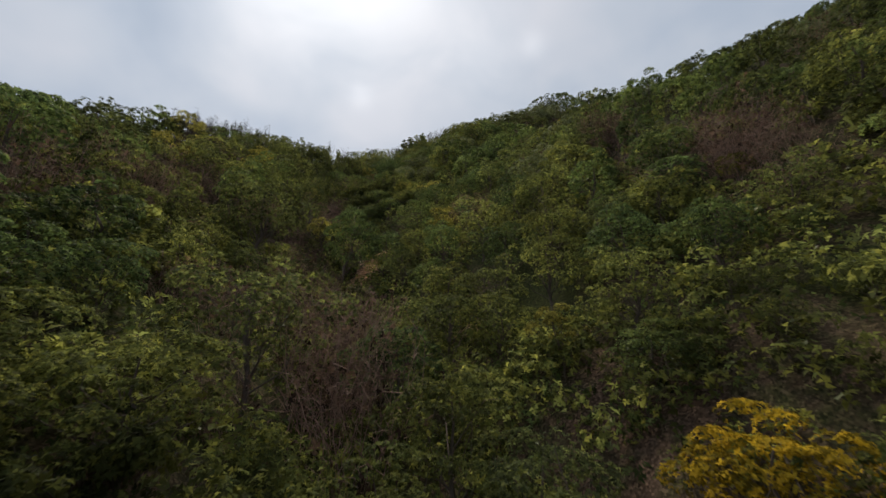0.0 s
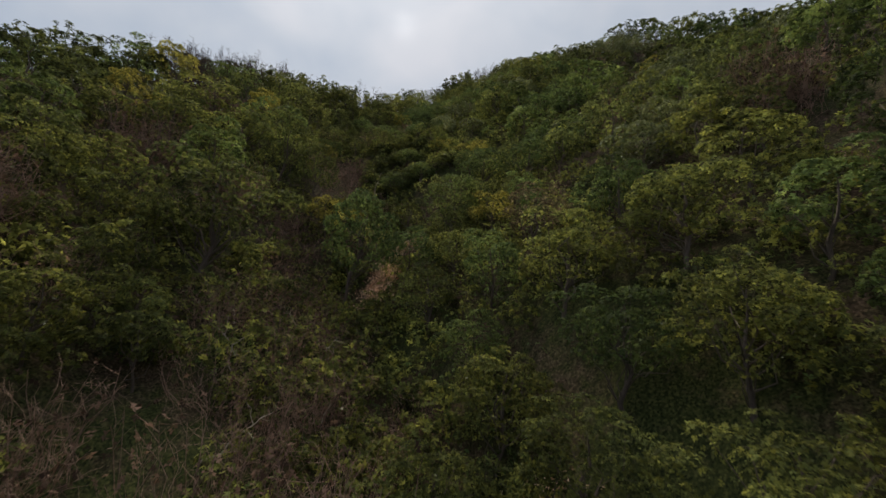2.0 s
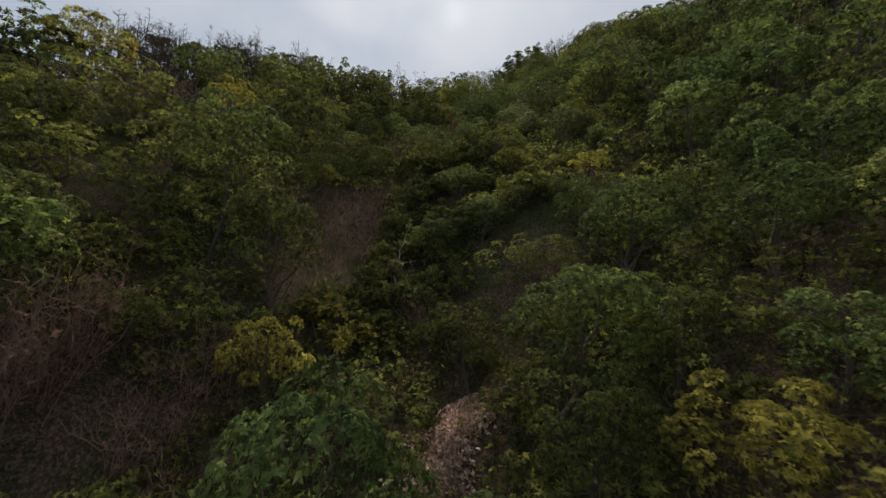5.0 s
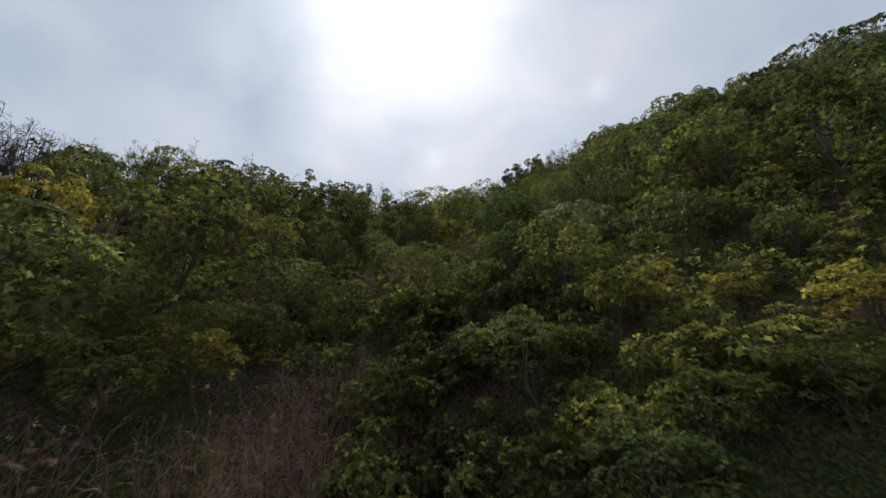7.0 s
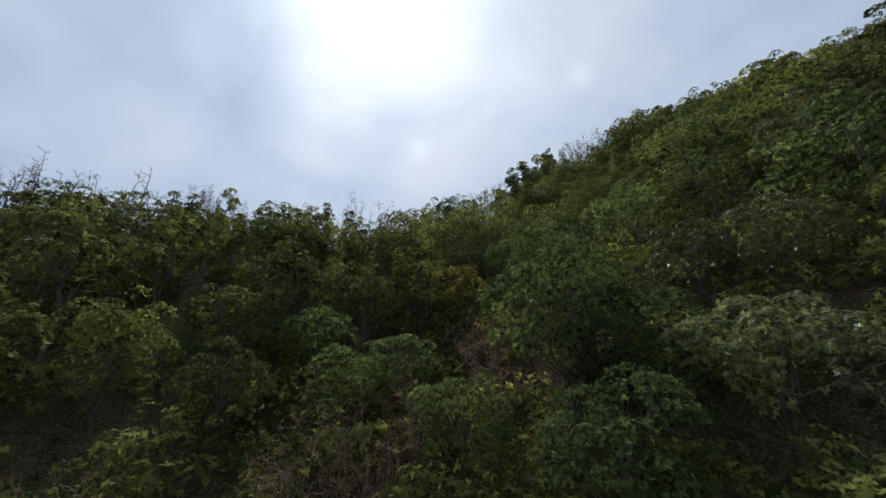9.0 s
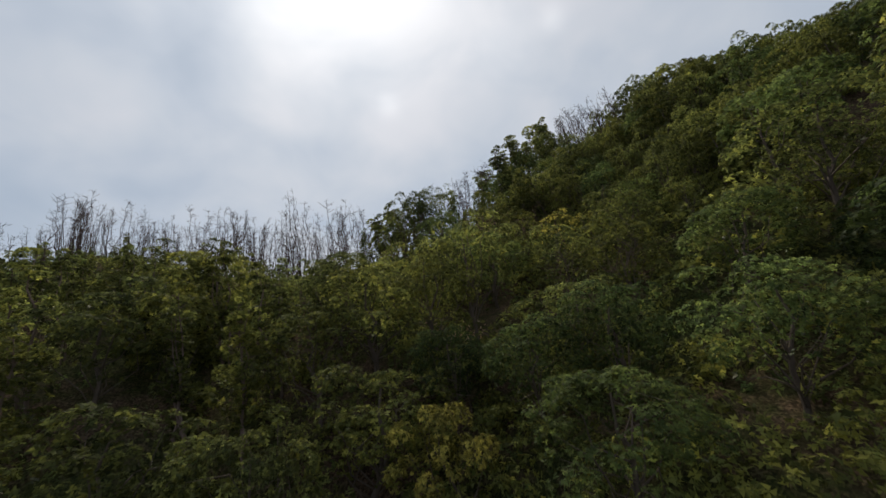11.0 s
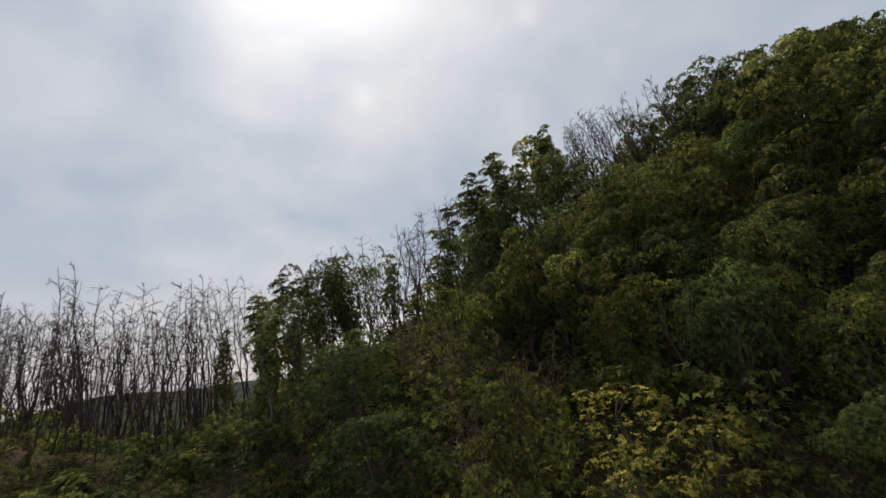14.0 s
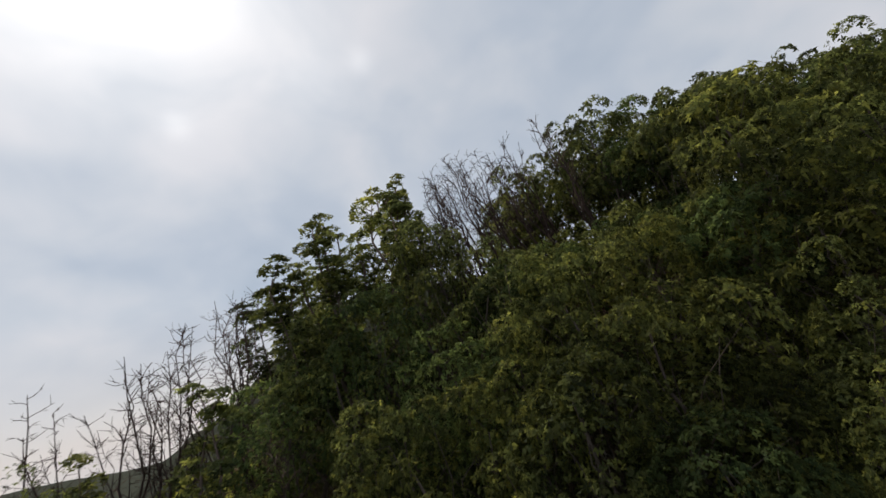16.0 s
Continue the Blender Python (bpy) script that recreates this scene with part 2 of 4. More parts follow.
def ground():
    xs = np.concatenate([-np.geomspace(2600, 75, 40), np.arange(-70, 75, 1.0), np.geomspace(78, 2600, 40)])
    ys = np.concatenate([-np.geomspace(2400, 16, 22), np.arange(-14, 150, 1.0), 150 + np.geomspace(3, 2600, 44)])
    X, Y = np.meshgrid(xs, ys)
    v = np.c_[X.ravel(), Y.ravel(), height(X, Y).ravel()]
    nx, ny = len(xs), len(ys)
    i = (np.arange(ny - 1)[:, None] * nx + np.arange(nx - 1)).ravel()
    me = mesh_from("ground", v, np.c_[i, i + 1, i + nx + 1, i + nx])
    me.polygons.foreach_set("use_smooth", np.ones(len(me.polygons), bool))
    me.materials.append(FLOOR)
    return tagged(new("ground", me), "steep forest floor of brown leaf litter and low green growth", "ground", kind="structure")


ground()

# ---- growing things ----
rng = np.random.default_rng(7)


def unit(v):
    return v / np.maximum(np.linalg.norm(v, axis=-1, keepdims=True), 1e-9)


def leaf_blades(centre, normal, along, length, width):
    """Folded leaf blades: one face of four corners a leaf."""
    n = unit(normal)
    t = unit(along - n * (along * n).sum(1, keepdims=True))
    b = np.cross(n, t)
    L, W = np.asarray(length)[:, None], np.asarray(width)[:, None]
    v = np.stack([centre - t * L * 0.5, centre + b * W * 0.5 + n * W * 0.18 - t * L * 0.05, centre + t * L * 0.5 - n * L * 0.12,
                  centre - b * W * 0.5 + n * W * 0.18 - t * L * 0.05], 1).reshape(-1, 3)
    return v, np.arange(len(v)).reshape(-1, 4)


def rosettes(hub, face, blades, leaf, r, corners=4):
    """Twig tips, each a fan of leaf blades that droop round one hub."""
    n = unit(face)
    t = unit(np.cross(n, unit(r.normal(size=n.shape))))
    b = np.cross(n, t)
    size = leaf * r.uniform(0.7, 1.3, (len(hub), 1))
    rows = [hub]
    for k in range(blades):
        a = (k + r.uniform(-0.35, 0.35, (len(hub), 1))) * 2 * np.pi / blades
        along = np.cos(a) * t + np.sin(a) * b
        side = np.cos(a) * b - np.sin(a) * t
        long = size * r.uniform(0.75, 1.25, (len(hub), 1))
        wide = long * r.uniform(0.24, 0.36, (len(hub), 1))
        lift = r.uniform(-0.45, 0.25, (len(hub), 1))
        belly = hub + along * long * 0.5 + n * long * (0.12 + 0.3 * lift)
        tip = hub + along * long + n * long * lift
        rows += [belly - side * wide, tip, belly + side * wide] if corners == 4 else [belly - side * wide * 1.5, tip + side * wide * 1.05]
    step = corners - 1
    v = np.stack(rows, 1).reshape(-1, 3)
    first = np.arange(len(hub)) * (1 + blades * step)
    f = np.concatenate([np.stack([first] + [first + 1 + k * step + j for j in range(step)], 1) for k in range(blades)])
    return v, f


def foliage(clumps, count, leaf, r, spread=0.5, corners=3, blades=4):
    """Leafy twig tips on the upper and outer shells of clumps (rows x, y, z, radius, flatness)."""
    tips = max(count // blades, 12)
    c = clumps[r.choice(len(clumps), tips, p=clumps[:, 3] ** 2 / (clumps[:, 3] ** 2).sum())]
    out = unit(c[:, :3] - clumps[:, :3].mean(0))
    d = unit(unit(r.normal(size=(tips, 3))) + out * 0.45 + (0, 0, 0.5))
    hub = c[:, :3] + d * c[:, 3:4] * r.uniform(0.86, 1.06, tips)[:, None] * np.c_[np.ones(tips), np.ones(tips), c[:, 4]]
    face = d * 0.7 + (0, 0, 0.45) + r.normal(size=(tips, 3)) * spread * 0.7
    return rosettes(hub, face, blades, leaf, r, corners)


def tubes(lines, sides=5):
    """Tapered limbs: each line is a list of (point, radius)."""
    verts, faces, n = [], [], 0
    ring = np.arange(sides) * 2 * np.pi / sides
    for line in lines:
        p = np.array([q for q, _ in line], float)
        rad = [s for _, s in line]
        for k in range(len(p)):
            d = unit((p[min(k + 1, len(p) - 1)] - p[max(k - 1, 0)])[None])[0]
            a = np.cross(d, (0.3, 0.9, 0.1))
            a /= np.linalg.norm(a)
            b = np.cross(d, a)
            verts.extend(p[k] + rad[k] * (np.cos(ring)[:, None] * a + np.sin(ring)[:, None] * b))
        for k in range(len(p) - 1):
            s = n + k * sides
            faces += [(s + i, s + (i + 1) % sides, s + sides + (i + 1) % sides, s + sides + i) for i in range(sides)]
        n += len(p) * sides
    return np.array(verts), np.array(faces)


def bend(a, b, r, steps=4, wander=0.06, r0=0.1, r1=0.02):
    a, b = np.array(a, float), np.array(b, float)
    far = np.linalg.norm(b - a)
    line = []
    for k in range(steps + 1):
        f = k / steps
        q = a + (b - a) * f + (r.normal(size=3) * wander * far * (0 < k < steps)) + np.array((0, 0, 0.12 * far * f * (1 - f)))
        line.append((q, r0 + (r1 - r0) * f))
    return line


def part(name, data, mat, parent, label=""):
    """One mesh as a part of a thing. data: (verts, faces)."""
    me = mesh_from(name, *data)
    me.materials.append(mat)
    ob = new(name, me)
    ob.parent = parent
    return tagged(ob, label)


def broadleaf_shape(seed, radius, tall, clump_count, leaves, leaf, low=-0.8, squash=0.85, corners=3, limbs=8, boughs=0):
    """Domed tree: a leaning trunk, limbs to rounded puffs of leaves with dark gaps between them."""
    r = np.random.default_rng(seed)
    hub = np.array((r.normal() * 0.25, r.normal() * 0.25, tall - radius * squash))
    d = unit(r.normal(size=(clump_count * 40, 3)) + (0, 0, 0.25))
    d = d[d[:, 2] > low]
    kept = [d[0]]
    for one in d[1:]:
        if len(kept) < clump_count and min(((one - k) ** 2).sum() for k in kept) > 2.6 ** 2 / clump_count:
            kept.append(one)
    d = np.array(kept)
    reach = r.uniform(0.5, 0.84, len(d))[:, None] * radius
    lop = 1 + 0.2 * np.sin(np.arctan2(d[:, 1], d[:, 0]) * 2 + r.uniform(0, 6))[:, None]
    centre = hub + d * reach * lop * (1, 1, squash)
    size = r.uniform(0.17, 0.33, len(d)) * radius * np.where(d[:, 2] < -0.2, 0.75, 1.0)
    clumps = np.c_[centre, size, r.uniform(0.55, 0.85, len(d))]
    foot, head = np.array((0, 0, -0.6)), hub + (0, 0, radius * squash * 0.45)
    trunk = bend(foot, head, r, 5, 0.03, radius * 0.045, 0.03)
    lines = []
    for c in centre[:limbs]:
        rise = np.clip((c[2] - 0.5) / tall * r.uniform(0.45, 0.85), 0.15, 0.9)
        k = min(int(rise * 5), 4)
        at = trunk[k][0] + (trunk[k + 1][0] - trunk[k][0]) * (rise * 5 - k)
        lines.append(bend(at, c, r, 3, 0.12, radius * 0.013, 0.006))
    return tubes([trunk] + lines[boughs:], 5), foliage(clumps, leaves, leaf, r, 0.5, corners), [tubes([line], 5) for line in lines[:boughs]]


def slender_shape(seed, tall, leaves, leaf, stems=2):
    """Slim ridge tree: bare lower stems, dense columns of leaf clumps up the top two thirds."""
    r = np.random.default_rng(seed)
    stout, lines, clumps = [], [], []
    for s in range(stems):
        a = r.uniform(0, 2 * np.pi)
        fan = np.array((np.cos(a), np.sin(a), 0)) * r.uniform(0.15, 0.75)
        top = fan + (0, 0, tall * (1.0 if s == 0 else r.uniform(0.72, 0.95)))
        base = fan * 0.2 - (0, 0, 0.4)
        stem = bend(base, top, r, 7, 0.02, 0.075, 0.012)
        stout.append(stem)
        for f in np.arange(0.36, 1.0, 0.075) + r.uniform(-0.02, 0.02):
            k = min(int(f * 7), 6)
            at = stem[k][0] + (stem[k + 1][0] - stem[k][0]) * (f * 7 - k)
            out = unit(r.normal(size=(1, 3)) * (1, 1, 0.25))[0] * r.uniform(0.1, 0.75) * (1.15 - 0.75 * f)
            c = at + out + (0, 0, 0.2)
            lines.append(bend(at, c, r, 2, 0.05, 0.02, 0.008))
            clumps.append((*c, r.uniform(0.28, 0.52) * (1.15 - 0.35 * f), r.uniform(0.75, 1.1)))
    return tubes(stout + lines, 4), foliage(np.array(clumps), leaves, leaf, r, 1.2)


def bare_shape(seed, tall, stems=3, twigs=15, lean=0.6):
    """Leafless tree: thin stems that fork near the top into fine upswept twigs."""
    r = np.random.default_rng(seed)
    stout, fine = [], []
    for _ in range(stems):
        top = np.array((r.normal() * lean, r.normal() * lean, tall * r.uniform(0.72, 1.0)))
        base = np.array((r.normal() * 0.5, r.normal() * 0.5, -0.4))
        top[:2] += base[:2]
        stem = bend(base, top, r, 6, 0.022, tall * r.uniform(0.0045, 0.0078), 0.01)
        stout.append(stem)
        for k in range(twigs):
            f = r.uniform(0.12, 1.0) ** 0.55 * 0.98
            j = min(int(f * 6), 5)
            at = stem[j][0] + (stem[j + 1][0] - stem[j][0]) * (f * 6 - j)
            d = unit((r.normal(size=3) * (1, 1, 0.25) + (0, 0, 0.7))[None])[0]
            long = r.uniform(0.4, 1.2) * (1.3 - f * 0.75)
            fine.append(bend(at, at + d * long, r, 2, 0.07, 0.016, 0.007))
            for _ in range(2):
                q = at + d * long * r.uniform(0.3, 0.95)
                fine.append(bend(q, q + unit((d + r.normal(size=3) * 0.7)[None])[0] * long * r.uniform(0.3, 0.6), r, 1, 0.0, 0.009, 0.005))
    v, f = tubes(stout, 5)
    v2, f2 = tubes(fine, 3)
    return (np.concatenate([v, v2]), np.concatenate([f, f2 + len(v)])), None


def thicket_shape(seed, radius, tall, stems=34):
    """Leafless brown scrub: many thin arching stems with fine side twigs."""
    r = np.random.default_rng(seed)
    stout, fine = [], []
    for _ in range(stems):
        a, out = r.uniform(0, 2 * np.pi), r.uniform(0.1, 0.8)
        way = np.array((np.cos(a), np.sin(a), 0)) * radius
        base = way * r.uniform(0, 0.6) - (0, 0, 0.2)
        top = base + way * out + (0, 0, tall * r.uniform(0.45, 1.0))
        stem = bend(base, top, r, 4, 0.07, 0.012, 0.005)
        stout.append(stem)
        for _ in range(9):
            k = r.integers(1, 5)
            q = stem[k][0] + (stem[k - 1][0] - stem[k][0]) * r.uniform()
            fine.append(bend(q, q + unit(r.normal(size=(1, 3)) + (0, 0, 0.5))[0] * r.uniform(0.3, 0.8), r, 2, 0.1, 0.0075, 0.003))
    v, f = tubes(stout, 4)
    v2, f2 = tubes(fine, 3)
    tips = np.array([line[-1][0] for line in stout + fine])
    clumps = np.c_[tips, np.full(len(tips), 0.16), np.ones(len(tips))]
    return (np.concatenate([v, v2]), np.concatenate([f, f2 + len(v)])), foliage(clumps, 700, 0.1, r, 0.9)


def shrub_shape(seed, radius, tall, clump_count, leaves, leaf):
    r = np.random.default_rng(seed)
    d = unit(r.normal(size=(clump_count * 3, 3)))
    d = d[d[:, 2] > -0.1][:clump_count]
    centre = d * r.uniform(0.4, 0.9, len(d))[:, None] * (radius, radius, tall * 0.75) + (0, 0, tall * 0.2)
    clumps = np.c_[centre, r.uniform(0.2, 0.38, len(d)) * radius, r.uniform(0.6, 0.9, len(d))]
    return tubes([bend((0, 0, -0.3), c, r, 3, 0.08, 0.03, 0.008) for c in centre[:9]], 3), foliage(clumps, leaves, leaf, r, 0.7)


KINDS = {}


def kind(key, name, shapes, bark, leaf, label, category, wood="trunk", green="crown"):
    KINDS[key] = dict(name=name, shapes=shapes, bark=bark, leaf=leaf, label=label, category=category, wood=wood, green=green, made={}, count=0)


def broad(first, count, radius, tall, clump_count, leaves, leaf, **more):
    return [lambda k=k: broadleaf_shape(first + k, radius, tall, clump_count, leaves, leaf, **more) for k in range(count)]


kind("tree", "broadleaf_tree", broad(10, 6, 2.8, 5.7, 28, 5200, 0.142), BARK, LEAF,
     "broadleaf tree with a domed olive-green crown on the forest slope", "tree")
kind("tree_near", "broadleaf_tree", broad(30, 6, 2.8, 5.7, 34, 9600, 0.096, limbs=14, boughs=6), BARK, LEAF,
     "broadleaf tree with a leafy olive-green crown beside the gully", "tree")
kind("tree_far", "broadleaf_tree", broad(40, 4, 2.8, 5.7, 24, 2000, 0.215, limbs=3), BARK, LEAF, "", "tree")
kind("tree_remote", "broadleaf_tree", broad(45, 4, 2.8, 5.7, 18, 840, 0.33, limbs=1), BARK, LEAF, "", "tree")
kind("deep_remote", "deep_green_tree", broad(48, 3, 2.7, 5.5, 18, 840, 0.33, limbs=1), BARK, LEAF_DEEP, "", "tree")
kind("deep", "deep_green_tree", broad(50, 5, 2.7, 5.5, 28, 5200, 0.142), BARK, LEAF_DEEP,
     "broadleaf tree with a dense deep-green crown on the slope", "tree")
kind("deep_near", "deep_green_tree", broad(55, 5, 2.7, 5.5, 34, 9600, 0.096, limbs=14, boughs=6), BARK, LEAF_DEEP,
     "broadleaf tree with a dense deep-green crown beside the gully", "tree")
kind("deep_far", "deep_green_tree", broad(58, 3, 2.7, 5.5, 22, 1600, 0.25, limbs=3), BARK, LEAF_DEEP, "", "tree")
kind("grey", "grey_green_tree", broad(60, 4, 2.9, 5.2, 30, 6400, 0.14, squash=0.7), BARK, LEAF_GREY,
     "broad low tree with glossy grey-green leaves", "tree")
kind("yellow", "yellow_leaved_tree", broad(70, 4, 2.3, 5.2, 20, 5000, 0.12, low=-0.4), BARK, LEAF_YELLOW,
     "small broadleaf tree with yellow-green young leaves", "tree")
kind("sparse", "yellow_leaved_tree", broad(72, 2, 2.3, 5.2, 16, 1500, 0.11, low=-0.5), BARK, LEAF_YELLOW,
     "thin young tree with sparse yellow leaves on the slope", "tree")
kind("golden", "yellow_leaved_tree", broad(75, 1, 2.3, 5.2, 24, 6000, 0.11, low=-0.4, corners=4), BARK, LEAF_GOLD,
     "small broadleaf tree with bright golden-yellow leaves", "tree")
kind("withered", "withered_tree", broad(78, 3, 2.6, 5.4, 30, 5600, 0.1, boughs=5), BARK, LEAF_BROWN,
     "broadleaf tree with dull brown withered foliage on the slope", "tree")
kind("slim", "slender_tree", [lambda k=k: slender_shape(80 + k, 6.4, 4600, 0.098, 2 + k % 2) for k in range(5)], BARK_GREY, LEAF,
     "slender green tree with bare lower stems on the ridge", "tree")
kind("bare", "bare_tree", [lambda k=k: bare_shape(90 + k, 7.6, 3 + k % 3, 16) for k in range(6)], BARK_BARE, None,
     "leafless reddish-brown tree with thin upright branches on the ridge", "tree")
kind("shrub_mid", "shrub", [lambda k=k: shrub_shape(130 + k, 1.5, 1.9, 18, 600, 0.14) for k in range(5)], BARK, LEAF, "", "shrub")
kind("shrub_far", "shrub", [lambda k=k: shrub_shape(115 + k, 1.5, 1.9, 14, 400, 0.2) for k in range(4)], BARK, LEAF, "", "shrub")
kind("thicket", "bare_shrub", [lambda k=k: thicket_shape(100 + k, 1.9, 3.2) for k in range(3)], TWIGS, LEAF_DRY,
     "dry brown scrub of thin arching stems with withered leaves", "shrub", wood="stem_tangle", green="withered_foliage")
kind("shrub", "shrub", [lambda k=k: shrub_shape(110 + k, 1.5, 2.0, 18, 1700, 0.12) for k in range(4)], BARK, LEAF,
     "low leafy green shrub in the undergrowth", "shrub", wood="stem_tangle", green="foliage")
kind("shrub_yellow", "shrub", [lambda k=k: shrub_shape(120 + k, 1.3, 1.8, 12, 1200, 0.13) for k in range(2)], BARK, LEAF_YELLOW,
     "low shrub with yellow leaves in the undergrowth", "shrub", wood="stem_tangle", green="foliage")


def plant(key, x, y, size=1.0, stretch=1.0, tip=0.0):
    """One tree or shrub of a kind with its foot on the ground."""
    k = KINDS[key]
    v = int(rng.integers(len(k["shapes"])))
    z = float(height(x, y))
    m = pose(x, y, z, rng.normal() * 3, rng.normal() * 3 + tip) @ pose(0, 0, 0, 0, 0, rng.uniform(0, 360)) @ Matrix.Diagonal((size, size, size * stretch, 1))
    k["count"] += 1
    if v in k["made"]:
        made = copy_thing(k["made"][v], m)
        made.matrix_basis = m
        return made
    wood, green, *limbs = k["shapes"][v]()
    thing = new(k["name"])
    thing.empty_display_size = 0.3
    trunk = part(k["wood"], wood, k["bark"], thing)
    for limb in limbs[0] if limbs else ():
        part("branch", limb, k["bark"], trunk)
    if green is not None:
        part(k["green"], green, k["leaf"], thing)
    tagged(thing, k["label"], k["category"], k["name"].replace("_", " ") + "s of the wood")
    k["made"][v] = thing
    made = copy_thing(thing, m)
    for o in (*thing.children_recursive, thing):
        bpy.data.objects.remove(o)
    k["made"][v] = made
    made.matrix_basis = m
    return made


# the way of the flight, to keep the crowns off it
WAY = np.array([[a + (b - a) * f for a, b in zip(p[1:4], q[1:4])] for p, q in zip(PATH, PATH[1:]) for f in np.linspace(0, 1, 12)])
TAKEN = []
FAR = []


def clear_of_way(x, y, radius, top, room=6.6):
    """Whether a crown keeps well off the way of the flight."""
    return ((WAY - (x, y, top - radius)) ** 2).sum(1).min() > (radius + room) ** 2


def free(x, y, gap):
    return all((x - a) ** 2 + (y - b) ** 2 > (0.5 * (gap + g)) ** 2 for a, b, g in TAKEN)


TALL = {"tree": 5.6, "tree_near": 5.6, "deep": 5.4, "deep_near": 5.4, "grey": 5.0, "yellow": 5.2, "golden": 5.2, "sparse": 5.2, "withered": 5.4, "slim": 6.4, "bare": 7.6, "thicket": 3.2, "shrub": 2.0,
        "shrub_yellow": 1.9}


def stand(key, x, y, top, gap=3.4, wide=1.0):
    """A single tree whose crown reaches the height top."""
    size = (top - float(height(x, y))) / TALL[key]
    TAKEN.append((x, y, gap))
    return plant(key, x, y, size * wide, 1 / wide)


